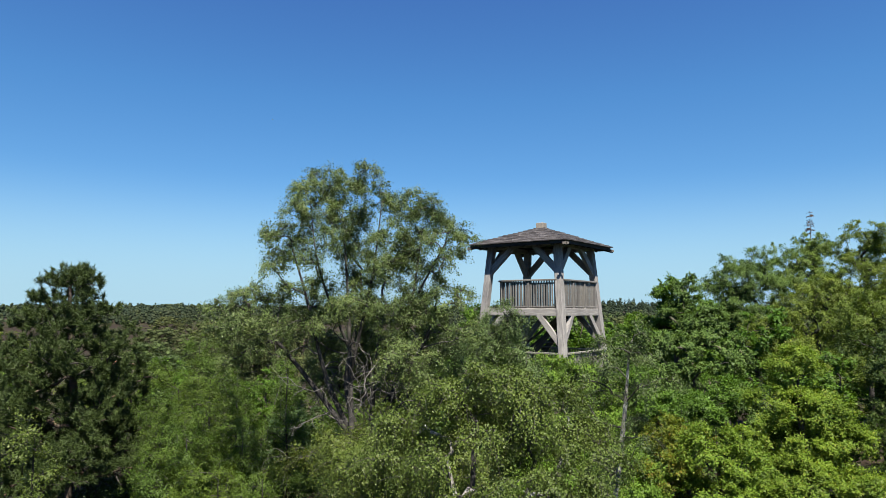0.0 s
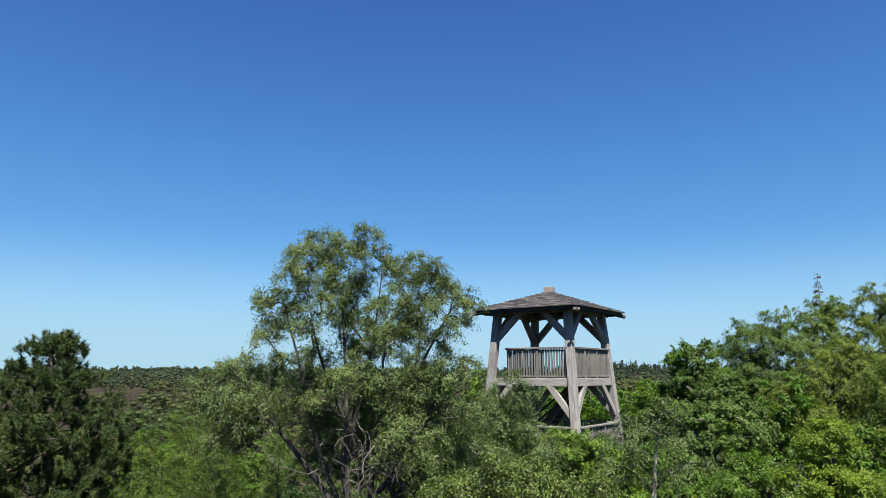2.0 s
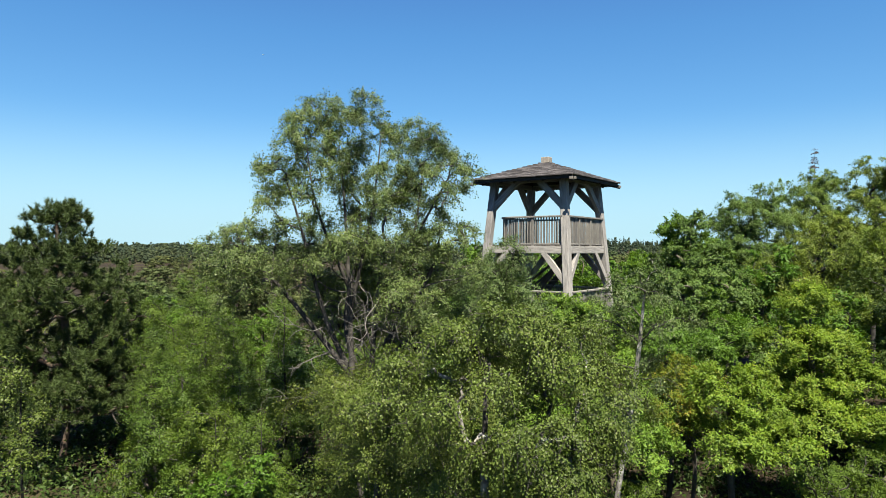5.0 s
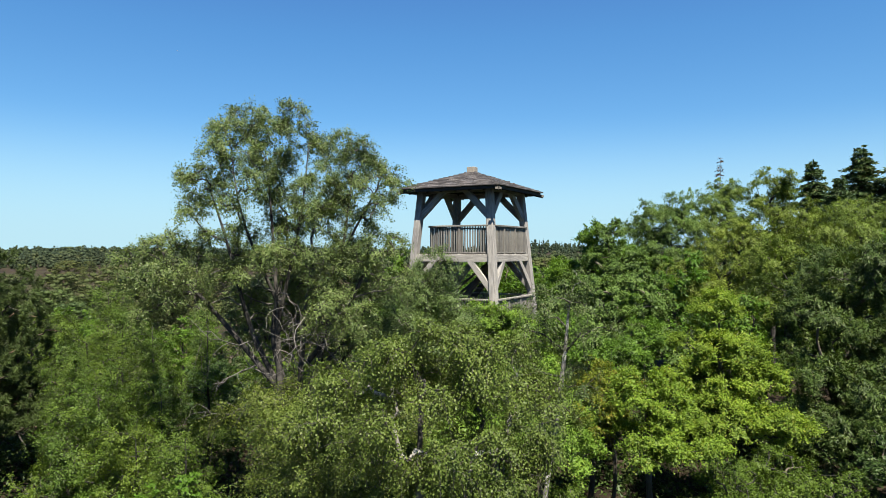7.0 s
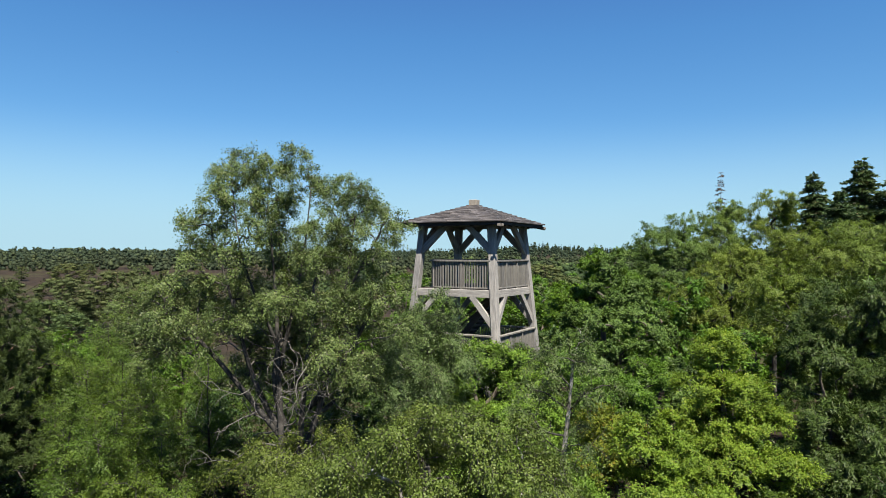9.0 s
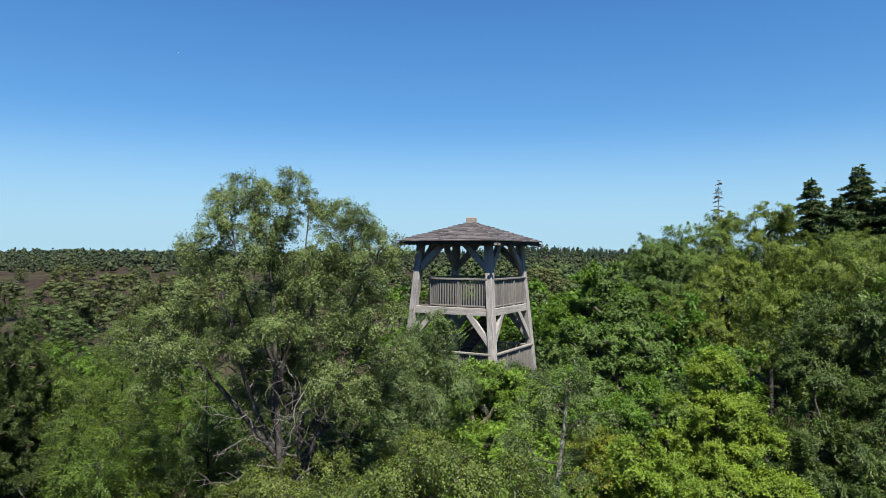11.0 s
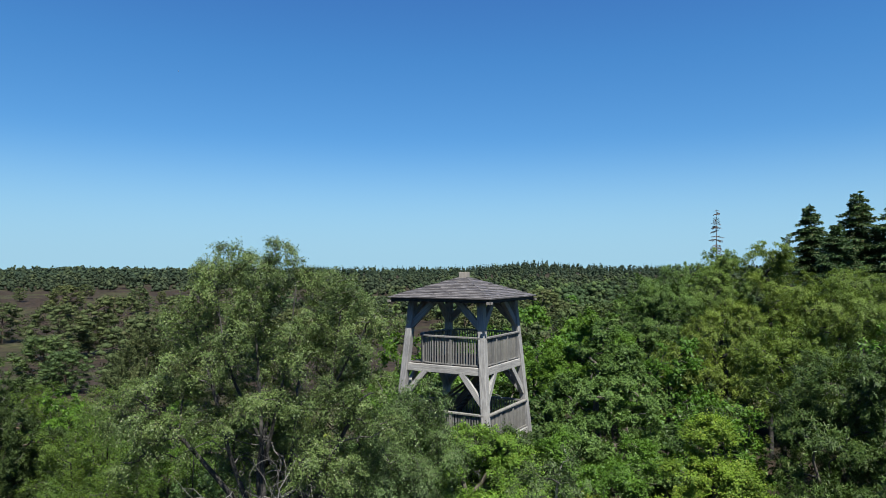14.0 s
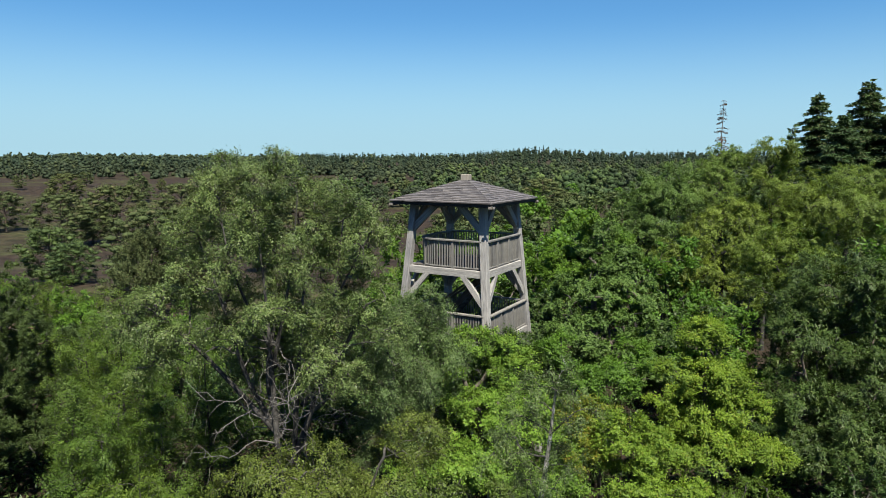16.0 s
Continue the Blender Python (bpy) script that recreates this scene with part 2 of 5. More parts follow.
def ground_material():
    m, n, l, p = material("heath_and_forest_floor")
    g = n.new("ShaderNodeNewGeometry")
    big = n.new("ShaderNodeTexNoise")
    big.inputs["Scale"].default_value, big.inputs["Detail"].default_value = 0.03, 6
    l.new(g.outputs["Position"], big.inputs["Vector"])
    fine = n.new("ShaderNodeTexNoise")
    fine.inputs["Scale"].default_value, fine.inputs["Detail"].default_value = 0.45, 9
    l.new(g.outputs["Position"], fine.inputs["Vector"])
    heather = ramp(n, [(0.3, (0.0075, 0.0054, 0.0038)), (0.5, (0.0175, 0.0125, 0.0085)), (0.7, (0.034, 0.0245, 0.017))])
    grass = ramp(n, [(0.3, (0.014, 0.017, 0.0065)), (0.5, (0.03, 0.033, 0.0115)), (0.7, (0.054, 0.05, 0.022))])
    l.new(fine.outputs["Fac"], heather.inputs[0])
    l.new(fine.outputs["Fac"], grass.inputs[0])
    where = ramp(n, [(0.52, (0, 0, 0)), (0.66, (0.85, 0.85, 0.85))])
    l.new(big.outputs["Fac"], where.inputs[0])
    l.new(mix_rgb(n, l, where.outputs[0], heather.outputs[0], grass.outputs[0]), p.inputs["Base Color"])
    p.inputs["Roughness"].default_value = 0.95
    p.inputs["Specular IOR Level"].default_value = 0.1
    add_bump(n, l, p, fine.outputs["Fac"], 1.0, 0.4)
    return m


M_GROUND = ground_material()

# ---- helpers of the build ----
WORLD_OF = {}


def link_under(ob, parent, m=None):
    """Parents ob, which is to stand at the world pose m."""
    m = m or Matrix()
    WORLD_OF[ob] = m
    if parent is not None:
        ob.parent = parent
        ob.matrix_basis = WORLD_OF[parent].inverted() @ m
    else:
        ob.matrix_basis = m
    return ob


def part(name, bm, mat, parent, label="", m=None, smooth=False):
    me = bpy.data.meshes.new(name)
    bm.to_mesh(me)
    bm.free()
    me.materials.append(mat)
    if smooth:
        me.polygons.foreach_set("use_smooth", [True] * len(me.polygons))
    return tagged(link_under(new(name, me), parent, m), label)


def array_mesh(name, verts, faces, mat, smooth=False):
    """A mesh from arrays of vertices and of faces that all have the same number of corners."""
    me = bpy.data.meshes.new(name)
    k = faces.shape[1]
    me.vertices.add(len(verts))
    me.vertices.foreach_set("co", np.ascontiguousarray(verts, dtype=np.float32).ravel())
    me.loops.add(faces.size)
    me.loops.foreach_set("vertex_index", np.ascontiguousarray(faces, dtype=np.int32).ravel())
    me.polygons.add(len(faces))
    me.polygons.foreach_set("loop_start", np.arange(0, faces.size, k, dtype=np.int32))
    if smooth:
        me.polygons.foreach_set("use_smooth", np.ones(len(faces), dtype=bool))
    me.materials.append(mat)
    me.update(calc_edges=True)
    return me


BOXES = {}


def box_mesh(name, w, d, length, mat, bevel=0.01):
    """A bevelled bar along z from 0 to length."""
    key = (name, round(w, 3), round(d, 3), round(length, 2), mat.name)
    if key not in BOXES:
        bm = bmesh.new()
        bmesh.ops.create_cube(bm, size=1.0)
        for v in bm.verts:
            v.co = Vector((v.co.x * w, v.co.y * d, (v.co.z + 0.5) * length))
        if bevel:
            bmesh.ops.bevel(bm, geom=bm.edges[:], offset=bevel, segments=1, affect="EDGES")
        me = bpy.data.meshes.new(name)
        bm.to_mesh(me)
        bm.free()
        me.materials.append(mat)
        BOXES[key] = me
    return BOXES[key]


def timber(name, p0, p1, w, d, mat, parent, side=(1, 0, 0), bevel=0.01, label=""):
    """A bar from p0 to p1, w wide along side and d deep."""
    p0, p1 = Vector(p0), Vector(p1)
    z = (p1 - p0).normalized()
    x = (Vector(side) - z * z.dot(Vector(side))).normalized()
    y = z.cross(x)
    m = Matrix((x, y, z)).transposed().to_4x4()
    m.translation = p0
    return tagged(link_under(new(name, box_mesh(name, w, d, (p1 - p0).length, mat, bevel)), parent, m), label)


def step(a, b, x):
    k = np.clip((x - a) / (b - a), 0, 1)
    return k * k * (3 - 2 * k)


def terrain(x, y):
    """The ground's height: a wooded rise round the tower, heath in the hollow, wooded hills beyond."""
    x, y = np.asarray(x, float), np.asarray(y, float)
    r = np.hypot(x - 5, y + 5)
    left = np.degrees(np.arctan2(-(x - 5), y + 5))
    hollow = 4.5 + 8.0 * step(15, 50, left)
    z = -hollow * step(22, 215, r)
    hump = 11 * np.exp(-(((left - 21.5) / 4.5) ** 2)) + 3 * np.exp(-(((left - 12) / 5) ** 2)) + 3.5 * np.exp(-(((left - 2) / 9) ** 2)) + 1.5 * np.exp(-(((left - 58) / 6) ** 2))
    z = z + (hollow - 6.5) * step(300, 560, r) + (9.0 + hump) * step(450, 1350, r) - 25 * step(1700, 5000, r)
    return z + 0.35 * np.sin(x * 0.05 + 1) * np.cos(y * 0.043) * step(20, 80, r) * (1 + r / 400)


# ---- ground ----
def build_ground():
    rings = np.concatenate([np.linspace(0.02, 60, 40), np.geomspace(62, 4900, 90)])
    turns = np.linspace(0, 2 * np.pi, 181)[:-1]
    x = 5 + np.outer(rings, np.cos(turns)).ravel()
    y = -5 + np.outer(rings, np.sin(turns)).ravel()
    verts = np.stack([x, y, terrain(x, y)], -1)
    nt = len(turns)
    i, j = np.meshgrid(np.arange(len(rings) - 1), np.arange(nt), indexing="ij")
    a, b = i * nt + j, i * nt + (j + 1) % nt
    quads = np.stack([a, a + nt, b + nt, b], -1).reshape(-1, 4)
    me = array_mesh("ground", verts, quads, M_GROUND, True)
    tagged(new("ground", me), "brown heather ground with grassy patches between woods", "ground", kind="structure")


build_ground()

# ---- the watchtower ----
TX, TY = -0.08, -0.03
EAVE, APEX = 11.0, 11.76
BATTER = 0.083


def half(z):
    """Half the distance between the legs' axes at the height z."""
    return 1.485 + BATTER * (10.7 - z)


def build_tower():
    tower = link_under(new("watchtower"), None, Matrix.Translation((TX, TY, 0)))
    tagged(tower, "weathered grey oak watchtower with a shingled pyramid roof among trees", "watchtower")
    rng = random.Random(4)
    corners = ((1, -1), (1, 1), (-1, 1), (-1, -1))

    def at(sx, sy, z, off=0.0):
        h = half(z) + off
        return Vector((TX + sx * h, TY + sy * h, z))

    for sx, sy in corners:
        timber("leg", at(sx, sy, -0.3), at(sx, sy, 10.96), 0.27, 0.27, M_OAK, tower, bevel=0.015, label="thick leaning grey oak post")
    for k in range(4):
        a, b = corners[k], corners[(k + 1) % 4]
        along = Vector((b[0] - a[0], b[1] - a[1], 0)).normalized()
        out = Vector(((a[0] + b[0]) / 2, (a[1] + b[1]) / 2, 0))
        # wall plate under the roof
        pa, pb = at(*a, 10.93), at(*b, 10.93)
        timber("wall_plate", pa + along * 0.13, pb - along * 0.13, 0.2, 0.18, M_OAK, tower, side=out)
        # upper braces
        for c, s in ((a, 1), (b, -1)):
            foot, head = at(*c, 9.88), at(*c, 10.93)
            timber("brace", foot + along * s * 0.04, head + along * s * 1.02, 0.15, 0.24, M_OAK, tower, side=out, bevel=0.008)
        for top, has in ((8.47, True), (5.72, True), (2.95, True)):
            pa, pb = at(*a, top - 0.14), at(*b, top - 0.14)
            timber("deck_beam", pa + along * 0.12, pb - along * 0.12, 0.16, 0.28, M_OAK, tower, side=out, label="heavy grey oak edge beam")
            for c, s in ((a, 1), (b, -1)):
                foot, head = at(*c, top - 1.36), at(*c, top - 0.24)
                timber("brace", foot + along * s * 0.06, head + along * s * 0.92, 0.14, 0.21, M_OAK, tower, side=out, bevel=0.008)
    # decks: joists and boards
    for top in (8.5, 5.75, 2.98):
        h = half(top)
        for k in range(6):
            y = TY - h + 0.35 + k * (2 * h - 0.7) / 5
            timber("joist", (TX - h + 0.08, y, top - 0.14), (TX + h - 0.08, y, top - 0.14), 0.1, 0.2, M_DECK_SHADED, tower, side=(0, 1, 0))
        count = int(2 * h / 0.148)
        for k in range(count):
            x = TX - h + 0.12 + (k + 0.5) * (2 * h - 0.24) / count
            lo, hi = TY - h + 0.14, TY + h - 0.14
            timber("deck_board", (x, lo, top - 0.018), (x, hi, top - 0.018), 0.138, 0.036, M_DECK_SHADED, tower, bevel=0.004)
    # balustrades
    for top in (8.5, 5.75):
        h = half(top) - 0.0
        straight_y = TY - h + 0.02
        # outline of the rail: front side, rounded towards the leg, far sides, back to the fourth side
        r, e = 0.85, h - 0.32
        pts = [Vector((TX + h - 0.13, straight_y, 0))]
        cx, cy = TX - e + r, straight_y + r
        pts += [Vector((cx + r * math.cos(a), cy + r * math.sin(a), 0)) for a in np.linspace(-math.pi / 2, -math.pi, 9)]
        cy2 = TY + h - 0.3 - r
        pts += [Vector((cx + r * math.cos(a), cy2 + r * math.sin(a), 0)) for a in np.linspace(math.pi, math.pi / 2, 9)]
        pts += [Vector((TX + h - 0.2, TY + h - 0.3, 0))]
        side = [Vector((TX + h, TY - h + 0.14, 0)), Vector((TX + h, TY + h - 0.14, 0))]
        for line in (pts, side):
            rail = rail_along(line, top + 1.08, 0.15, 0.06, tower)
            walk_len = [0.0]
            for a, b in zip(line, line[1:]):
                walk_len.append(walk_len[-1] + (b - a).length)
            total = walk_len[-1]
            n = max(2, round(total / 0.112))
            stouts = {round(n * q) for q in ((0.15, 0.32, 0.5, 0.68, 0.85) if len(line) > 3 else (0.28, 0.62))}
            for k in range(1, n):
                s = total * k / n
                i = max(j for j in range(len(line) - 1) if walk_len[j] <= s)
                d = (line[i + 1] - line[i]).normalized()
                p = line[i] + d * (s - walk_len[i])
                big = k in stouts
                w = 0.1 if big else 0.052
                lean = Vector((rng.uniform(-1, 1), rng.uniform(-1, 1), 0)) * 0.004
                timber("baluster_post" if big else "baluster", p + Vector((0, 0, top - (0.05 if big else 0.0))), p + lean + Vector((0, 0, top + 1.06)), w, 0.09 if big else 0.03, M_RAIL, rail, side=d, bevel=0.004)
            rail_along(line, top + 0.06, 0.05, 0.05, tower, "bottom_rail")
    # stair between the decks
    lower, upper = Vector((TX - 1.15, TY + 0.35, 5.75)), Vector((TX + 1.1, TY + 0.35, 8.4))
    for dy in (-0.42, 0.42):
        o = Vector((0, dy, 0))
        timber("stringer", lower + o, upper + o, 0.06, 0.24, M_DECK_SHADED, tower, side=(0, 1, 0))
        timber("stair_rail", lower + o + Vector((0, 0, 0.95)), upper + o + Vector((0, 0, 0.0)), 0.07, 0.09, M_DECK_SHADED, tower, side=(0, 1, 0))
    for k in range(1, 14):
        p = lower.lerp(upper, k / 14)
        timber("tread", p + Vector((0, -0.4, 0)), p + Vector((0, 0.4, 0)), 0.24, 0.04, M_DECK_SHADED, tower, bevel=0.004)
    return tower


def rail_along(line, z, w, t, parent, name="handrail"):
    """A rail of one piece along a bent line, its top at the height z."""
    bm = bmesh.new()
    rows = []
    for i, p in enumerate(line):
        a = line[max(0, i - 1)]
        b = line[min(len(line) - 1, i + 1)]
        d = (b - a).normalized()
        n = Vector((d.y, -d.x, 0))
        c = 0.012
        prof = [(-w / 2, z - t), (w / 2, z - t), (w / 2, z - c), (w / 2 - c, z), (-w / 2 + c, z), (-w / 2, z - c)]
        rows.append([bm.verts.new((p.x + n.x * u, p.y + n.y * u, v)) for u, v in prof])
    for ra, rb in zip(rows, rows[1:]):
        for k in range(6):
            bm.faces.new((ra[k], ra[(k + 1) % 6], rb[(k + 1) % 6], rb[k]))
    bm.faces.new(rows[0][::-1])
    bm.faces.new(rows[-1])
    bmesh.ops.recalc_face_normals(bm, faces=bm.faces[:])
    return part(name, bm, M_RAIL, parent, "rounded grey wooden handrail" if name == "handrail" else "")


def build_roof(tower):
    rng = random.Random(9)
    h = 2.19
    # shell of the roof
    bm = bmesh.new()
    low = [bm.verts.new((TX + sx * (h - 0.13), TY + sy * (h - 0.13), EAVE - 0.1)) for sx, sy in ((1, -1), (1, 1), (-1, 1), (-1, -1))]
    up = [bm.verts.new((TX + sx * (h - 0.13), TY + sy * (h - 0.13), EAVE - 0.035)) for sx, sy in ((1, -1), (1, 1), (-1, 1), (-1, -1))]
    top = [bm.verts.new((TX + sx * 0.1, TY + sy * 0.1, APEX - 0.05)) for sx, sy in ((1, -1), (1, 1), (-1, 1), (-1, -1))]
    inner = [bm.verts.new((TX + sx * 0.1, TY + sy * 0.1, APEX - 0.16)) for sx, sy in ((1, -1), (1, 1), (-1, 1), (-1, -1))]
    for k in range(4):
        j = (k + 1) % 4
        bm.faces.new((low[k], low[j], up[j], up[k]))
        bm.faces.new((up[k], up[j], top[j], top[k]))
        bm.faces.new((low[j], low[k], inner[k], inner[j]))
    bm.faces.new(top)
    bm.faces.new(inner[::-1])
    bmesh.ops.recalc_face_normals(bm, faces=bm.faces[:])
    # the shell's near-black colour carries the shade under the roof
    roof = part("roof", bm, M_EAVES_SHADED, tower, "low pyramid roof laid with weathered wooden boards")
    corners = ((1, -1), (1, 1), (-1, 1), (-1, -1))
    for k in range(4):
        a, b = corners[k], corners[(k + 1) % 4]
        w = h - 0.1  # the boards overhang the fascia
        pa, pb = Vector((TX + a[0] * w, TY + a[1] * w, EAVE - 0.06)), Vector((TX + b[0] * w, TY + b[1] * w, EAVE - 0.06))
        along = (pb - pa).normalized()
        out = Vector(((a[0] + b[0]) / 2, (a[1] + b[1]) / 2, 0))
        timber("fascia", pa - along * 0.012, pb - along * 0.012, 0.03, 0.15, M_EAVES_SHADED, tower, side=out, bevel=0.004)
        # rafters under the boards
        for q in (-1.5, -0.9, -0.3, 0.3, 0.9, 1.5):
            mid = (pa + pb) / 2 + along * q
            foot = mid - out * 0.04 + Vector((0, 0, -0.06))
            head = Vector((TX, TY, APEX - 0.2)) + along * q + out * abs(q) + Vector((0, 0, -abs(q) * (APEX - EAVE) / h))
            timber("rafter", foot, head, 0.07, 0.11, M_EAVES_SHADED, tower, side=along, bevel=0.004)
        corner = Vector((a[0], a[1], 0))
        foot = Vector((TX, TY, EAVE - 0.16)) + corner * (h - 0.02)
        timber("hip_rafter", foot, Vector((TX, TY, APEX - 0.24)), 0.1, 0.13, M_EAVES_SHADED, tower, side=(-a[1], a[0], 0), bevel=0.006)
        for s in (-1, 1):
            side_way = along if s > 0 else Vector((-(corners[k - 1][0] - a[0]), -(corners[k - 1][1] - a[1]), 0)).normalized() * -1
            p = Vector((TX + a[0] * (h + 0.012), TY + a[1] * (h + 0.012), EAVE - 0.1)) + side_way * 0.1
            timber("rafter_end", p - Vector((0, 0, 0.085)), p + Vector((0, 0, 0.0)), 0.12, 0.05, M_CUT, tower, side=side_way, bevel=0.006, label="pale sawn rafter end")
    # boards of the roof, course by course
    courses = 14
    for k in range(4):
        a, b = corners[k], corners[(k + 1) % 4]
        along = Vector((b[0] - a[0], b[1] - a[1], 0)).normalized()
        out = Vector(((a[0] + b[0]) / 2, (a[1] + b[1]) / 2, 0))
        for c in range(courses):
            s0, s1 = c / courses, min(1.0, (c + 1.25) / courses)
            r0, r1 = h * (1 - s0) + 0.1 * s0, h * (1 - s1) + 0.1 * s1
            z0, z1 = EAVE + (APEX - EAVE) * s0, EAVE + (APEX - EAVE) * s1
            cuts = [-1.0]
            want = max(1, round(2 * r0 / 0.75))
            for q in range(1, want):
                cuts.append(-1 + 2 * q / want + rng.uniform(-0.25, 0.25) / want)
            cuts.append(1.0)
            for u0, u1 in zip(cuts, cuts[1:]):
                lift = 0.036 + rng.uniform(-0.01, 0.016)
                drop = rng.uniform(-0.012, 0.012)
                skew = rng.uniform(-0.006, 0.006)
                g = 0.004
                bm = bmesh.new()
                base = Vector((TX, TY, 0)) + out * r0
                vs = []
                for up0, up1 in ((-0.008, -0.02), (lift, 0.002)):
                    for (u, r, z, upz, sgn) in ((u0, r0, z0, up0, 1), (u1, r0, z0, up0, -1), (min(max(u1 * r0 / r1, -1), 1) if abs(u1) < 1 else u1, r1, z1, up1, -1), (min(max(u0 * r0 / r1, -1), 1) if abs(u0) < 1 else u0, r1, z1, up1, 1)):
                        rr = r - (drop if r == r0 else 0)
                        p = Vector((TX, TY, 0)) + out * rr + along * (u * rr + sgn * g) + Vector((0, 0, z + upz + (skew * sgn if r == r0 else 0)))
                        vs.append(bm.verts.new(p))
                for f in ((0, 1, 2, 3), (4, 5, 6, 7), (0, 1, 5, 4), (1, 2, 6, 5), (2, 3, 7, 6), (3, 0, 4, 7)):
                    bm.faces.new([vs[i] for i in f])
                bmesh.ops.recalc_face_normals(bm, faces=bm.faces[:])
                # the board's own frame, with its length along z, for the grain
                zz = along
                xx = out
                yy = zz.cross(xx)
                m = Matrix((xx, yy, zz)).transposed().to_4x4()
                m.translation = base + along * (u0 + u1) / 2 * r0 + Vector((0, 0, z0))
                bm.transform(m.inverted())
                part("shingle", bm, M_ROOF, roof, "", m)
    timber("roof_cap", (TX, TY, APEX - 0.08), (TX, TY, APEX + 0.21), 0.33, 0.33, M_CUT, tower, bevel=0.015, label="pale wooden block on the roof's peak")


TOWER = build_tower()
build_roof(TOWER)

# ---- trees ----


def unit(v):
    return v / np.maximum(np.linalg.norm(v, axis=-1, keepdims=True), 1e-9)


def blade_arrays(rng, p, axis, normal, length, width):
    """Small plain blades, for leaves seen from further off: one triangle each."""
    axis = unit(axis)
    b = unit(np.cross(axis, normal))
    n = len(p)
    ln = (length * rng.uniform(0.7, 1.25, n))[:, None]
    wd = (width * rng.uniform(0.7, 1.25, n))[:, None]
    v = np.stack([p - b * wd / 2, p + b * wd / 2, p + axis * ln], 1).reshape(-1, 3)
    return v, np.arange(3 * n).reshape(-1, 3)


def leaf_arrays(rng, p, axis, normal, length, width, fold=0.18):
    """Small folded blades: four corners and two triangles each."""
    axis = unit(axis)
    b = unit(np.cross(axis, normal))
    nn = np.cross(b, axis)
    n = len(p)
    ln = (length * rng.uniform(0.65, 1.25, n))[:, None]
    wd = (width * rng.uniform(0.7, 1.2, n))[:, None]
    mid = p + axis * ln * 0.45
    lift = nn * wd * fold
    v = np.stack([p, mid + b * wd / 2 + lift, p + axis * ln, mid - b * wd / 2 + lift], 1).reshape(-1, 3)
    i = np.arange(n)[:, None] * 4
    f = np.concatenate([i + [0, 1, 2], i + [0, 2, 3]], 1).reshape(-1, 3)
    return v, f


def needle_arrays(rng, p, axis, length, width):
    """Needles: one narrow triangle each."""
    n = len(p)
    b = unit(np.cross(axis, rng.normal(size=(n, 3))))
    ln = (length * rng.uniform(0.7, 1.2, n))[:, None]
    v = np.stack([p + b * width / 2, p - b * width / 2, p + unit(axis) * ln], 1).reshape(-1, 3)
    return v, np.arange(3 * n).reshape(-1, 3)


def tube_arrays(paths, sides=5):
    """Tapered tubes along paths, each a list of (points, radii)."""
    vs, fs, base = [], [], 0
    for pts, rad, k in paths:
        n = len(pts)
        d = unit(np.gradient(pts, axis=0))
        ref = np.where(np.abs(d[:, 2:3]) > 0.9, [[1.0, 0, 0]], [[0, 0, 1.0]])
        a = unit(np.cross(d, ref))
        b = np.cross(d, a)
        ang = np.linspace(0, 2 * np.pi, k + 1)[:-1]
        ring = pts[:, None] + rad[:, None, None] * (a[:, None] * np.cos(ang)[None, :, None] + b[:, None] * np.sin(ang)[None, :, None])
        vs.append(ring.reshape(-1, 3))
        i, j = np.meshgrid(np.arange(n - 1), np.arange(k), indexing="ij")
        q = np.stack([i * k + j, i * k + (j + 1) % k, (i + 1) * k + (j + 1) % k, (i + 1) * k + j], -1).reshape(-1, 4)
        fs.append(q + base)
        base += n * k
    return np.concatenate(vs), np.concatenate(fs)


def sample_lobes(rng, lobes, density, shell=0.55, billow=0.38):
    """Places in the crown's lobes, gathered in billows with gaps between them, and the middle from which each faces outwards; lobes are (x, y, z, radius[, flattening])."""
    out, mids = [], []
    for lobe in lobes:
        x, y, z, r = lobe[:4]
        flat = lobe[4] if len(lobe) > 4 else 0.85
        n = max(4, int(density * r * r * 4))
        billows = max(4, int(6 + 6 * r))
        d = unit(rng.normal(size=(billows, 3)) + [0, 0, 0.15])
        c = d * (r * (shell + (0.9 - shell) * rng.random((billows, 1))))
        size = r * billow * rng.uniform(0.65, 1.25, billows)
        pick = rng.integers(0, billows, n)
        w = unit(rng.normal(size=(n, 3)) + [0, 0, 0.2]) * (size[pick] * rng.random(n) ** 0.4)[:, None]
        q = (c[pick] + w * [1, 1, 0.8]) * [1, 1, flat]
        out.append(q + [x, y, z])
        mids.append(c[pick] * [0.6, 0.6, 0.6 * flat] + [x, y, z - 0.15 * r])
    return np.concatenate(out), np.concatenate(mids)


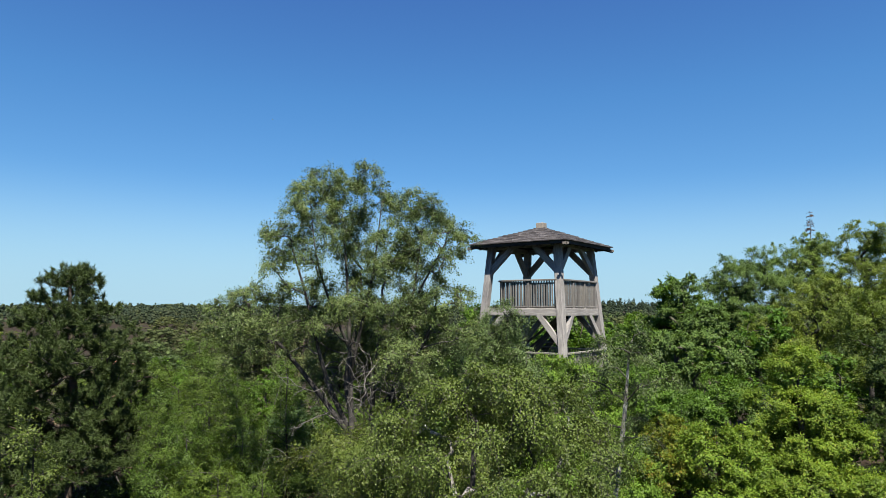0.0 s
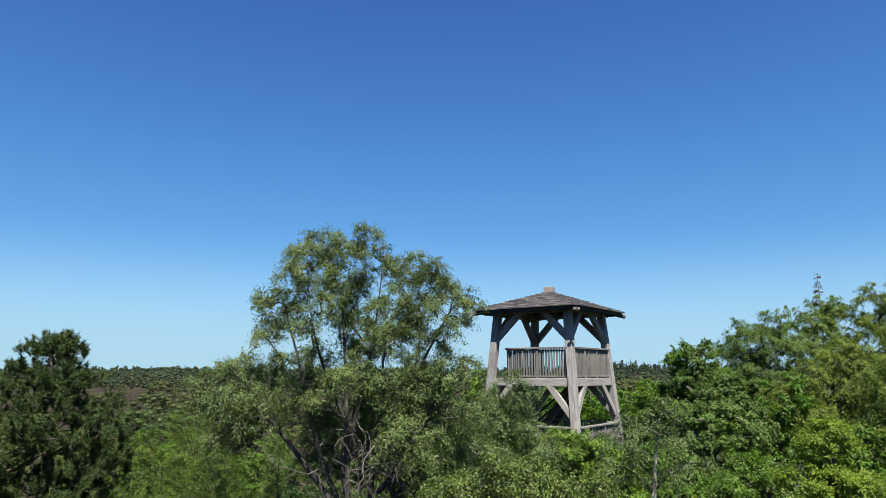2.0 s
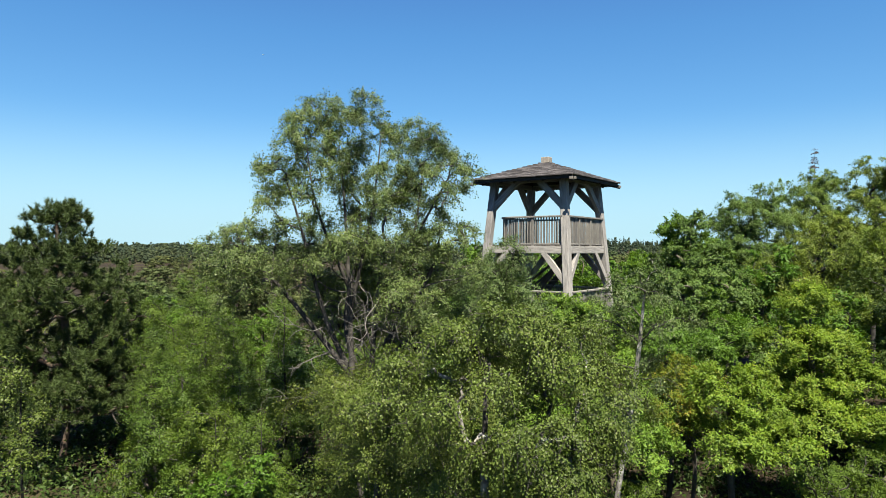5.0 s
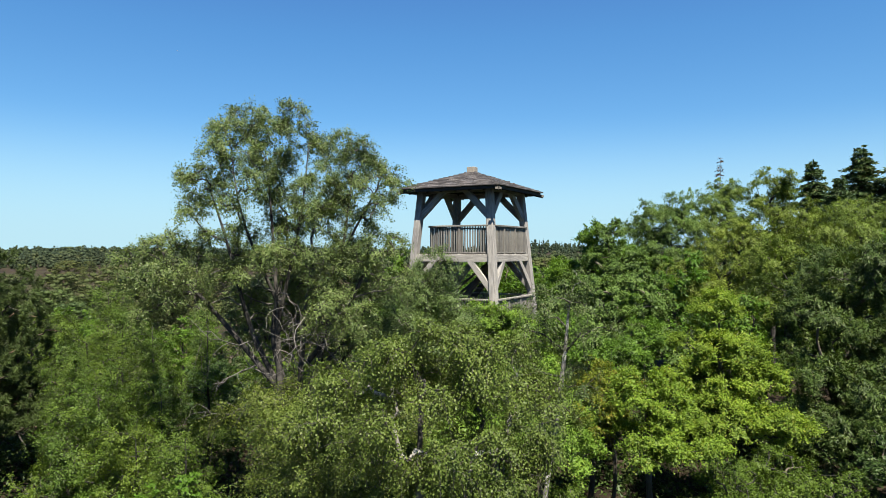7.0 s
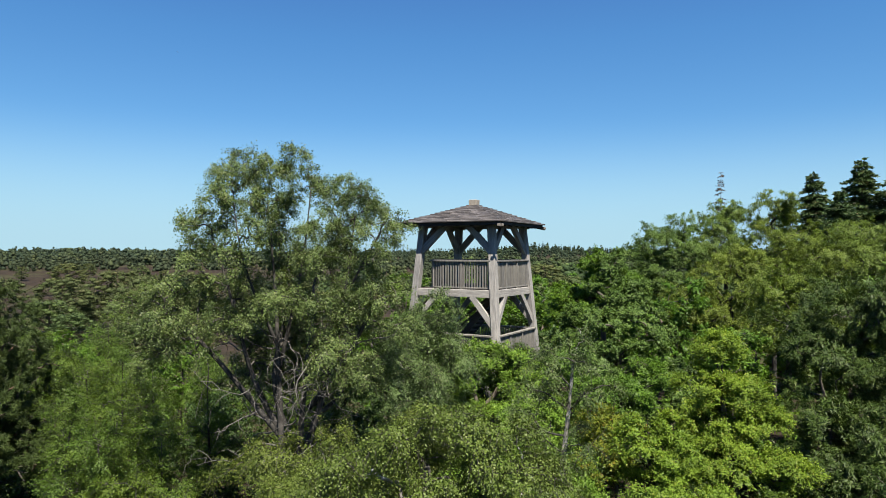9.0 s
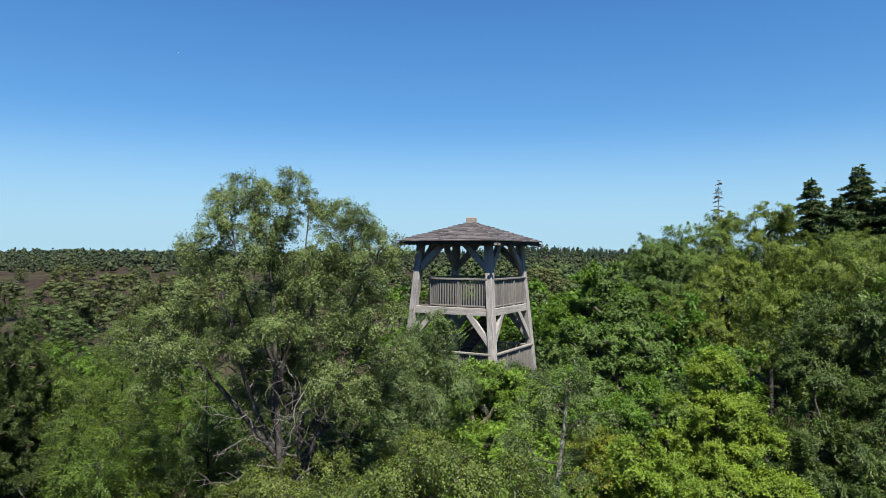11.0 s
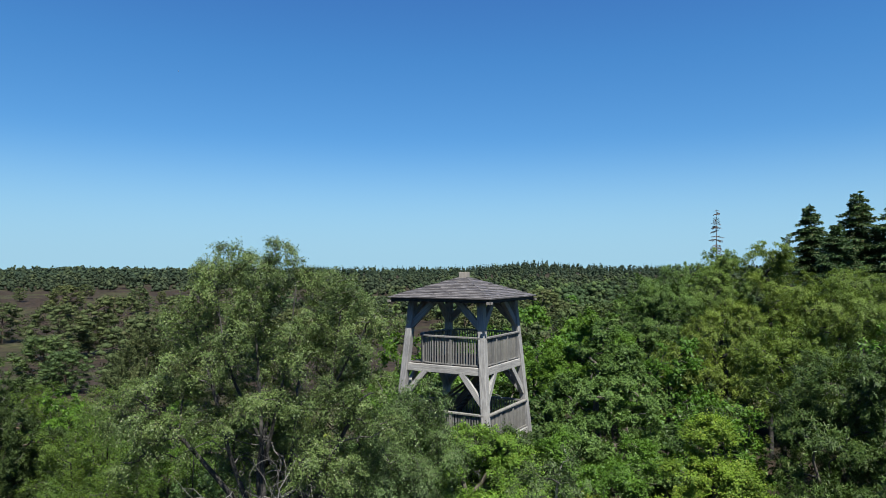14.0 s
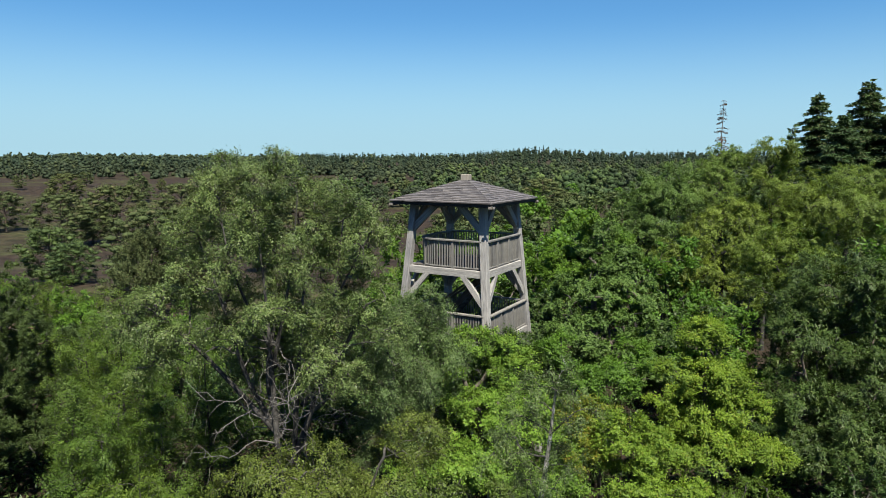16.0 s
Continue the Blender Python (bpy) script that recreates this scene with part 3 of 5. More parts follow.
def grow(rng, trunks, targets, up=0.25, climb=0.7, step_len=0.35):
    """Joins every target to the nearest fitting place on the wood that stands already; returns the nodes, their parents and the tips."""
    cap = 60000
    pos, par = np.zeros((cap, 3)), np.full(cap, -1)
    n = 0
    for t in trunks:
        for i, p in enumerate(t):
            pos[n] = p
            par[n] = n - 1 if i else -1
            n += 1
    first = n
    axis = pos[:n].copy()
    dist = np.min(np.linalg.norm(targets[:, None] - axis[None], axis=2), axis=1)
    tips, order = [], []
    for k in np.argsort(dist):
        t = targets[k]
        v = t - pos[:n]
        d = np.linalg.norm(v, axis=1)
        cost = d + climb * np.maximum(0, -v[:, 2]) + climb * 0.6 * np.maximum(0, 0.35 * np.hypot(v[:, 0], v[:, 1]) - v[:, 2])
        j = int(np.argmin(cost))
        m = max(2, int(d[j] / step_len) + 1)
        s = np.linspace(0, 1, m + 1)[1:, None]
        ctrl = pos[j] + 0.45 * v[j] + [0, 0, up * d[j]] + rng.normal(size=3) * 0.1 * d[j]
        path = (1 - s) ** 2 * pos[j] + 2 * s * (1 - s) * ctrl + s * s * t
        path[:-1] += rng.normal(size=(m - 1, 3)) * 0.03
        if n + m >= cap:
            break
        pos[n : n + m] = path
        par[n : n + m] = [j] + list(range(n, n + m - 1))
        n += m
        tips.append(n - 1)
        order.append(k)
    return pos[:n], par[:n], np.array(tips), first, np.array(order)


def wood_paths(pos, par, tips, r_tip, power, r_cap, sides=(3, 5, 8), taper=False):
    """Splits the wood into tapering runs whose thickness grows with the number of tips that they carry."""
    n = len(pos)
    load = np.zeros(n)
    load[tips] = 1
    for i in range(n - 1, -1, -1):
        if par[i] >= 0:
            load[par[i]] += load[i]
    rad = np.minimum(r_tip * np.maximum(load, 1) ** power, r_cap)
    if taper:
        low, high = pos[:, 2].min(), pos[:, 2].max()
        rad = np.minimum(rad, r_cap * np.clip((high - pos[:, 2]) / (high - low), 0.08, 1) ** 1.2 + 0.004)
    kids = {}
    for i in range(n):
        if par[i] >= 0:
            kids.setdefault(par[i], []).append(i)
    runs, todo = [], [(None, i) for i in range(n) if par[i] < 0]
    while todo:
        start, i = todo.pop()
        run = [start, i] if start is not None else [i]
        while i in kids:
            ks = sorted(kids[i], key=lambda q: -load[q])
            todo += [(i, q) for q in ks[1:]]
            i = ks[0]
            run.append(i)
        if len(run) > 1:
            r = rad[run].copy()
            if start is not None:
                r[0] = r[1]
            k = sides[0] if r.max() < 0.02 else sides[1] if r.max() < 0.08 else sides[2]
            runs.append((pos[run], r, k))
    return runs


def trunk_line(rng, base, top, bend=0.15, n=14):
    base, top = np.array(base, float), np.array(top, float)
    s = np.linspace(0, 1, n)[:, None]
    a, b = rng.normal(size=3) * bend, rng.normal(size=3) * bend
    return base + (top - base) * s + np.sin(s * np.pi) * a + np.sin(s * 2 * np.pi) * b * 0.5


def sprays(rng, tips, centre, twigs, length, droop, out=0.7, lift=0.0):
    """Thin twigs that start at the tips: their points (twig, 5, 3)."""
    n = len(tips) * twigs
    p = np.repeat(tips, twigs, axis=0)
    away = unit((p - centre) * [1, 1, 0.4])
    d = unit(away * out + rng.normal(size=(n, 3)) * 0.6 + [0, 0, lift])
    ln = (length * rng.uniform(0.5, 1.3, n))[:, None, None]
    s = np.linspace(0, 1, 5)[None, :, None]
    dr = (droop * rng.uniform(0.4, 1.4, n))[:, None, None]
    return p[:, None] + d[:, None] * ln * s + np.array([0, 0, -1.0]) * ln * dr * s * s


def along_twigs(rng, tw, per, jitter):
    n = len(tw)
    s = rng.random((n, per)) ** 0.8 * 3.999
    i = s.astype(int)
    k = (s - i)[..., None]
    rows = np.arange(n)[:, None]
    p = tw[rows, i] * (1 - k) + tw[rows, np.minimum(i + 1, 4)] * k
    d = tw[rows, np.minimum(i + 1, 4)] - tw[rows, i]
    return (p + rng.normal(size=p.shape) * jitter).reshape(-1, 3), unit(d.reshape(-1, 3))


def make_tree(name, label, category, seed, base, trunks, lobes, leaf_mat, bark, density=14, twigs=4, twig_len=0.5, droop=0.6, per=18, leaf=(0.06, 0.045),
              hang=0.5, flat=0.3, up=0.25, r_tip=0.006, r_cap=0.16, kind="leaf", group="", twig_wood=True, lift=0.0, shell=0.55, dead=0, part_limbs=True, twig_bark=None, billow=0.38, face=1.3, fine=True, diamond=False, taper=False):
    """One tree: trunk with its limbs, fine twigs, and a crown of single leaves. base is where it stands; the rest is in world metres."""
    rng = np.random.default_rng(seed)
    base = np.array(base, float)
    root = link_under(new(name), None, Matrix.Translation(base))
    tagged(root, label, category, group)
    lobes = [tuple(l) for l in lobes]
    targets, mids = sample_lobes(rng, lobes, density, shell, billow)
    lines = [trunk_line(rng, base if i == 0 or len(t) == 1 else t[0], t[-1]) for i, t in enumerate(trunks)]
    pos, par, tips, first, order = grow(rng, lines, targets, up=up)
    mids = mids[order]
    runs = sorted(wood_paths(pos, par, tips, r_tip, 0.5, r_cap, taper=taper), key=lambda q: -q[1].max())
    thick = [r for r in runs if r[1].max() > 0.05] or runs[:1]
    thin = [r for r in runs if r[1].max() <= 0.05]
    stems, limbs = (thick[: len(trunks)], thick[len(trunks) :]) if part_limbs else (thick, [])
    for run in limbs:
        v, f = tube_arrays([run])
        link_under(new("limb", array_mesh("limb", v - base, f, bark, True)), root, Matrix.Translation(base))
    v, f = tube_arrays(stems)
    link_under(new("trunk", array_mesh("trunk", v - base, f, bark, True)), root, Matrix.Translation(base))
    centre = np.mean([l[:3] for l in lobes], axis=0)
    tw = sprays(rng, pos[tips], np.repeat(mids, twigs, axis=0), twigs, twig_len, droop, lift=lift)
    if twig_wood:
        thin = thin + [(t[[0, 2, 4]], np.array([0.006, 0.004, 0.002]), 3) for t in tw[:: 2]]
    if thin:
        v, f = tube_arrays(thin)
        tagged(link_under(new("twigwork", array_mesh("twigwork", v - base, f, twig_bark or M_BIRCH_BARK_SHADED)), root, Matrix.Translation(base)), kind="stuff")
    if dead:
        # bare bleached branches in the shaded inside of the crown
        starts = pos[rng.integers(0, first, dead)]
        starts = starts[(starts[:, 2] > 4.2) & (starts[:, 2] < 7.4)]
        for s0 in starts:
            paths = []
            d = unit(rng.normal(size=3) * [1, 1, 0.22] + [0.1, -0.15, 0])
            ln = rng.uniform(0.9, 3.0)
            pts = [s0]
            for q in range(9):
                d = unit(d + rng.normal(size=3) * 0.35)
                pts.append(pts[-1] + d * ln / 9)
                if q in (3, 5, 6, 7):
                    e = unit(d + rng.normal(size=3) * 0.8)
                    side = [pts[-1]]
                    for w in range(5):
                        e = unit(e + rng.normal(size=3) * 0.4 + [0, 0, -0.1])
                        side.append(side[-1] + e * ln / 12)
                    paths.append((np.array(side), np.linspace(0.01, 0.003, len(side)), 4))
            paths.append((np.array(pts), np.linspace(0.024, 0.006, len(pts)), 5))
            v, f = tube_arrays(paths)
            link_under(new("dead_branch", array_mesh("dead_branch", v - base, f, M_DEADWOOD, True)), root, Matrix.Translation(base))
    if kind == "leaf":
        if fine:
            per, leaf = int(per * 1.8), (leaf[0] * 0.84, leaf[1] * 0.84)
        p, d = along_twigs(rng, tw, per, 0.035 + 0.12 * twig_len * 0.3)
        n = len(p)
        axis = unit(d * 0.5 + rng.normal(size=(n, 3)) * 0.7 + [0, 0, -hang])
        outward = unit(p - np.repeat(mids, twigs * per, axis=0))
        normal = unit(rng.normal(size=(n, 3)) * 0.36 + [0, 0, flat] + outward * face)
        v, f = (blade_arrays if fine and not diamond else leaf_arrays)(rng, p, axis, normal, leaf[0], leaf[1])
    else:
        p, d = along_twigs(rng, tw, per, 0.012)
        axis = unit(d * 0.7 + unit(rng.normal(size=p.shape)))
        v, f = needle_arrays(rng, p, axis, leaf[0], leaf[1])
    crown = link_under(new("crown", array_mesh("crown", v - base, f, leaf_mat)), root, Matrix.Translation(base))
    return root


def round_crown(rng, x, y, z0, z1, r, n=9, small=0.5):
    """Lobes that fill a round, uneven crown between two heights."""
    out = [(x, y, (z0 + z1) / 2, r * 0.75, 0.9)]
    for k in range(n):
        a = 2 * math.pi * (k / n) * 2.4 + rng.uniform(-0.4, 0.4)
        q = (k + 0.5) / n
        z = z0 + (z1 - z0) * q
        ring = r * math.sin(math.pi * (0.18 + 0.74 * q)) * 0.62
        out.append((x + ring * math.cos(a), y + ring * math.sin(a), z, r * small * rng.uniform(0.75, 1.15), 0.8))
    return out


def gz(x, y):
    return float(terrain(x, y))


# the big birch beside the tower
BIG = [(-1.2, -9.4, 9.2, 0.6), (-0.5, -9.2, 9.7, 0.55), (-2.2, -10.3, 9.1, 0.55), (-1.6, -9.6, 10.6, 0.5), (-0.1, -9.0, 10.0, 0.5), (-1.2, -8.4, 6.6, 0.9), (-2.4, -9.2, 6.4, 0.9), (0.2, -8.2, 6.3, 0.9), (0.6, -9.2, 8.6, 0.6), (-1.5, -8.6, 8.2, 0.9),
       (-2.41, -10.64, 12.12, 0.62), (-2.30, -9.85, 12.40, 0.60), (-1.03, -10.21, 12.11, 0.60), (-1.04, -9.50, 12.61, 0.39), (-1.29, -8.98, 12.09, 0.61), (-2.29, -11.27, 11.39, 0.47), (-2.98, -9.78, 11.46, 0.69), (-0.81, -10.76, 11.23, 0.62),
       (-1.97, -8.62, 11.35, 0.63), (-2.87, -10.55, 10.78, 0.63), (-1.10, -11.12, 10.30, 0.55), (-1.93, -9.16, 10.43, 0.65), (-3.19, -11.22, 10.68, 0.42), (-3.54, -11.47, 10.66, 0.24), (-3.58, -10.79, 10.06, 0.57), (-3.07, -11.56, 9.53, 0.32),
       (-1.48, -11.68, 9.75, 0.48), (-0.14, -10.13, 10.32, 0.53), (-0.59, -8.89, 11.71, 0.40), (-0.70, -8.12, 11.56, 0.58), (0.36, -8.63, 11.73, 0.49), (1.03, -8.85, 11.23, 0.54), (0.81, -7.73, 11.14, 0.47), (1.34, -7.91, 10.74, 0.33),
       (1.45, -7.55, 10.53, 0.18), (0.21, -9.59, 10.58, 0.56), (-0.21, -7.91, 10.77, 0.61), (1.42, -8.99, 10.25, 0.53), (0.79, -7.46, 10.18, 0.37), (-0.63, -8.07, 9.93, 0.62), (0.48, -8.26, 9.62, 0.53), (0.53, -10.21, 9.52, 0.54),
       (0.95, -7.92, 9.00, 0.49), (1.58, -8.03, 8.65, 0.32), (1.43, -9.13, 8.46, 0.59), (-0.27, -8.24, 8.79, 0.71), (0.26, -10.13, 8.60, 0.67), (-2.25, -8.83, 9.34, 0.63), (-0.72, -10.42, 8.45, 0.72), (-2.84, -9.68, 8.63, 0.69),
       (-2.68, -11.13, 8.88, 0.45), (-1.77, -11.32, 8.14, 0.62), (-3.65, -11.55, 8.87, 0.55), (-4.46, -11.57, 8.68, 0.47), (-4.30, -12.45, 8.46, 0.32), (-3.68, -10.72, 8.47, 0.61), (-3.12, -12.16, 8.06, 0.69), (-4.64, -11.99, 7.81, 0.56),
       (-2.98, -11.49, 7.49, 0.70), (-3.30, -12.58, 7.22, 0.62), (-3.27, -9.28, 7.40, 0.81), (-1.97, -8.62, 7.40, 0.87), (0.61, -9.59, 7.67, 0.71), (0.41, -7.74, 7.44, 0.74), (1.73, -8.49, 7.76, 0.50), (0.81, -10.30, 6.89, 0.54),
       (1.46, -9.68, 6.72, 0.60), (-3.50, -8.32, 6.09, 0.66), (-2.54, -7.47, 5.88, 0.81), (-1.42, -6.80, 5.33, 0.88)]
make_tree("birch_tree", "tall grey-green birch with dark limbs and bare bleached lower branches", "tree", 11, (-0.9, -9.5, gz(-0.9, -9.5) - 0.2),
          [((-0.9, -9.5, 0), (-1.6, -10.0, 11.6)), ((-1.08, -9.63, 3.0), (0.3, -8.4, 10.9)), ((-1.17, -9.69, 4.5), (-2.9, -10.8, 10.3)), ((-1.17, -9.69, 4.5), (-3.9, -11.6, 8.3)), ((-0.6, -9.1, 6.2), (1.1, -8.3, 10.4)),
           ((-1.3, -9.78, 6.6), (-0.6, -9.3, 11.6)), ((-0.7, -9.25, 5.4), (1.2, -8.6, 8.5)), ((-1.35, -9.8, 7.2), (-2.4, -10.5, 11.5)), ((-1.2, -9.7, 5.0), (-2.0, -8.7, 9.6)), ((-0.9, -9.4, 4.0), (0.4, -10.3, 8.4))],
          BIG, M_BIRCH, M_BIRCH_BARK_SHADED, density=17, twigs=5, twig_len=0.36, droop=0.5, per=14, billow=0.5, leaf=(0.06, 0.047), hang=0.4, face=1.0, r_tip=0.008, r_cap=0.15, dead=110, shell=0.4, taper=True)

# birches in front, close to the eye
FRONT = [(6.86, -15.53, 7.1, 0.72), (6.2, -15.6, 6.75, 0.78), (7.4, -15.1, 6.85, 0.84), (7.75, -14.3, 6.55, 0.85), (7.1, -15.8, 6.0, 1.05), (5.6, -15.7, 6.2, 0.7), (7.9, -15.2, 5.5, 0.97),
         (6.4, -15.2, 5.0, 1.1), (7.4, -14.9, 4.2, 1.2), (8.3, -13.9, 5.9, 0.85), (7.6, -14.7, 7.1, 0.5)]
make_tree("birch_tree", "pale green young birch with hanging twigs close to the eye", "tree", 12, (6.9, -15.2, gz(6.9, -15.2)), [((6.9, -15.2, 0), (6.9, -15.4, 6.6)), ((6.9, -15.2, 1.0), (7.6, -14.7, 6.0))],
          FRONT, M_FRONT, M_WHITE_BARK, density=21, twigs=5, twig_len=0.32, billow=0.33, droop=0.75, per=15, leaf=(0.048, 0.037), face=1.0, hang=0.8, r_tip=0.004, r_cap=0.07, diamond=True)
make_tree("birch_tree", "thin white-barked birch with sparse foliage", "tree", 13, (6.6, -10.1, gz(6.6, -10.1)), [((6.6, -10.1, 0), (7.25, -9.65, 7.4))],
          [(7.35, -9.6, 7.9, 0.35), (7.0, -9.8, 7.6, 0.4), (6.7, -10.0, 7.3, 0.42), (7.6, -9.5, 7.4, 0.45), (7.8, -9.4, 6.7, 0.5), (6.5, -10.1, 6.6, 0.5), (6.2, -10.2, 5.9, 0.6), (7.7, -9.6, 5.7, 0.6), (6.9, -9.7, 4.9, 0.8)], M_BIRCH, M_WHITE_BARK, density=15, twigs=4, twig_len=0.4, droop=0.8, per=16,
          leaf=(0.05, 0.04), hang=0.7, r_tip=0.006, r_cap=0.06)
make_tree("birch_tree", "leafy pale birch bush under the tall birch", "tree", 14, (3.6, -14.3, gz(3.6, -14.3)), [((3.6, -14.3, 0), (4.2, -14.9, 5.4)), ((3.6, -14.3, 0.6), (2.9, -13.4, 4.8))],
          [(4.41, -15.3, 5.3, 0.8), (3.6, -14.5, 5.0, 1.0), (4.6, -14.3, 4.6, 1.0), (2.9, -13.5, 4.5, 1.0), (3.5, -14.0, 3.5, 1.3)], M_FRONT, M_BIRCH_BARK_SHADED, density=17, twigs=5, twig_len=0.4, droop=0.45, per=18,
          leaf=(0.05, 0.04), hang=0.7, r_tip=0.004, r_cap=0.06, diamond=True)
make_tree("birch_tree", "leafy pale birch bush under the tall birch", "tree", 15, (1.9, -11.4, gz(1.9, -11.4)), [((1.9, -11.4, 0), (1.9, -11.6, 5.4)), ((1.9, -11.4, 0.6), (3.0, -10.6, 5.0))],
          [(1.82, -11.84, 4.84, 1.2), (0.75, -12.4, 4.5, 1.1), (3.1, -10.5, 4.6, 1.15), (2.0, -11.3, 3.6, 1.4), (3.2, -9.4, 5.2, 1.0)], M_FRONT, M_BIRCH_BARK_SHADED, density=12, twigs=5, twig_len=0.5, droop=0.7, per=18,
          leaf=(0.058, 0.045), hang=0.6, r_tip=0.005, r_cap=0.07)
make_tree("birch_tree", "grey-green birch leaning against the tower leg", "tree", 16, (0.9, -6.3, gz(0.9, -6.3)), [((0.9, -6.3, 0), (1.1, -5.6, 7.6))],
          [(1.65, -6.0, 8.3, 0.4), (1.95, -5.9, 7.85, 0.42), (1.35, -6.3, 7.7, 0.4), (1.6, -6.3, 7.05, 0.55), (2.2, -5.9, 7.2, 0.4), (2.2, -5.8, 6.5, 0.6), (1.8, -6.1, 5.8, 0.8), (1.0, -5.3, 7.3, 0.6), (0.7, -5.4, 8.05, 0.35), (0.35, -5.3, 7.6, 0.5), (0.4, -5.2, 7.2, 0.6), (0.0, -4.3, 7.2, 0.5), (1.3, -5.0, 7.6, 0.4), (1.06, -6.2, 6.3, 1.05), (0.99, -7.6, 6.2, 1.1), (1.3, -6.2, 5.0, 1.3), (0.2, -5.0, 6.4, 0.8), (0.8, -6.5, 3.6, 1.4)], M_BIRCH, M_BIRCH_BARK_SHADED, density=17, twigs=5, twig_len=0.5, droop=0.8, per=18,
          leaf=(0.058, 0.045), hang=0.7, r_tip=0.006, r_cap=0.07)

# yellow-green layered trees
LAYER = dict(density=17, twigs=5, billow=0.32, twig_len=0.36, droop=0.15, per=15, leaf=(0.09, 0.058), face=1.0, hang=0.15, flat=0.9, up=0.1, r_tip=0.006, r_cap=0.1, twig_wood=False, lift=0.15)
make_tree("hornbeam_tree", "bright yellow-green layered broadleaf tree in full leaf", "tree", 21, (9.6, -0.4, gz(9.6, -0.4)), [((9.6, -0.4, 0), (9.2, -0.2, 7.0))],
          [(8.96, 0.0, 6.6, 0.85, 0.55), (9.3, -0.3, 7.0, 0.5, 0.6), (8.5, -0.7, 5.6, 1.0, 0.5), (9.6, -0.2, 5.4, 1.0, 0.5), (8.8, -0.9, 4.5, 1.15, 0.5), (10.2, -0.4, 4.3, 1.1, 0.5), (9.4, -1.3, 3.3, 1.4, 0.5), (10.8, -0.6, 3.0, 1.15, 0.5), (8.5, -1.2, 2.9, 1.1, 0.5)], M_YELLOW, M_BARK, **LAYER)
make_tree("hornbeam_tree", "yellow-green broadleaf bush with golden shoots", "tree", 22, (8.0, -4.4, gz(8.0, -4.4)), [((8.0, -4.4, 0), (7.7, -4.4, 5.2))],
          [(7.6, -4.8, 4.7, 0.75, 0.6), (8.5, -4.4, 4.2, 0.85, 0.6), (8.0, -5.2, 3.3, 1.05, 0.6), (9.0, -4.6, 3.2, 0.9, 0.6)], M_YELLOW, M_BARK, **LAYER)
make_tree("hornbeam_tree", "yellow-green bush with rust-coloured young leaves", "tree", 23, (6.4, -3.6, gz(6.4, -3.6)), [((6.4, -3.6, 0), (6.6, -3.8, 5.6))],
          [(6.7, -4.0, 4.7, 0.7, 0.6), (6.0, -3.6, 4.4, 0.75, 0.6), (6.4, -4.6, 3.6, 0.9, 0.6)], M_RUSTY, M_BARK, **LAYER)
make_tree("hornbeam_tree", "broad light green bush in front of the tower", "tree", 24, (2.6, -4.6, gz(2.6, -4.6)), [((2.6, -4.6, 0), (2.6, -4.2, 5.2)), ((2.6, -4.6, 0.7), (1.6, -5.6, 4.2))],
          [(0.9, -4.6, 6.3, 0.76, 0.8), (2.1, -3.7, 6.2, 0.71, 0.8), (3.0, -3.1, 6.2, 0.63, 0.8), (2.5, -3.9, 5.3, 1.09, 0.75), (1.66, -5.11, 4.4, 1.18, 0.7), (3.9, -3.4, 5.3, 0.84, 0.7), (3.6, -5.2, 3.6, 1.26, 0.7), (1.6, -6.4, 3.2, 1.01, 0.7), (3.2, -3.0, 5.8, 0.59, 0.7), (1.2, -3.4, 5.6, 0.84, 0.8), (0.2, -4.0, 5.5, 0.84, 0.8)], M_LIME, M_BARK, **LAYER)
make_tree("hornbeam_tree", "yellowish layered bush with golden shoots", "tree", 25, (5.0, -5.0, gz(5.0, -5.0)), [((5.0, -5.0, 0), (4.9, -4.7, 4.6))],
          [(5.2, -4.9, 3.7, 1.09, 0.7), (4.2, -6.0, 3.2, 1.01, 0.7), (4.4, -4.2, 4.5, 0.76, 0.7), (5.9, -6.0, 3.0, 1.01, 0.7), (4.1, -4.9, 4.3, 0.8, 0.7), (3.5, -4.3, 4.6, 0.8, 0.7), (3.4, -6.6, 3.4, 0.84, 0.7)], M_LIME, M_BARK, **LAYER)
make_tree("hornbeam_tree", "fresh green bush beside the tower foot", "tree", 26, (5.4, -2.2, gz(5.4, -2.2)), [((5.4, -2.2, 0), (5.5, -2.3, 5.4))],
          [(5.54, -2.6, 5.0, 0.92, 0.7), (4.4, -1.8, 5.9, 0.76, 0.8), (6.3, -1.6, 5.0, 0.92, 0.7), (5.4, -2.2, 3.6, 1.26, 0.7), (6.6, -0.4, 5.6, 0.84, 0.7)], M_FRESH, M_BARK, **LAYER)

make_tree("holly_bush", "dark grey-green dense bush at the tower foot", "shrub", 27, (2.7, -2.9, gz(2.7, -2.9)), [((2.7, -2.9, 0), (2.7, -2.9, 6.0))],
          [(2.6, -2.9, 6.3, 0.8), (3.4, -2.3, 6.1, 0.85), (1.7, -3.3, 6.0, 0.85), (2.7, -3.0, 5.1, 1.2), (0.5, -3.5, 5.9, 0.95), (1.0, -4.6, 6.6, 0.7), (3.4, -2.7, 3.8, 1.4), (1.2, -3.6, 4.0, 1.4)], M_DARK, M_BARK, density=15, twigs=5, twig_len=0.35, droop=0.1, per=13, leaf=(0.07, 0.05), r_tip=0.005, r_cap=0.07, twig_wood=False)
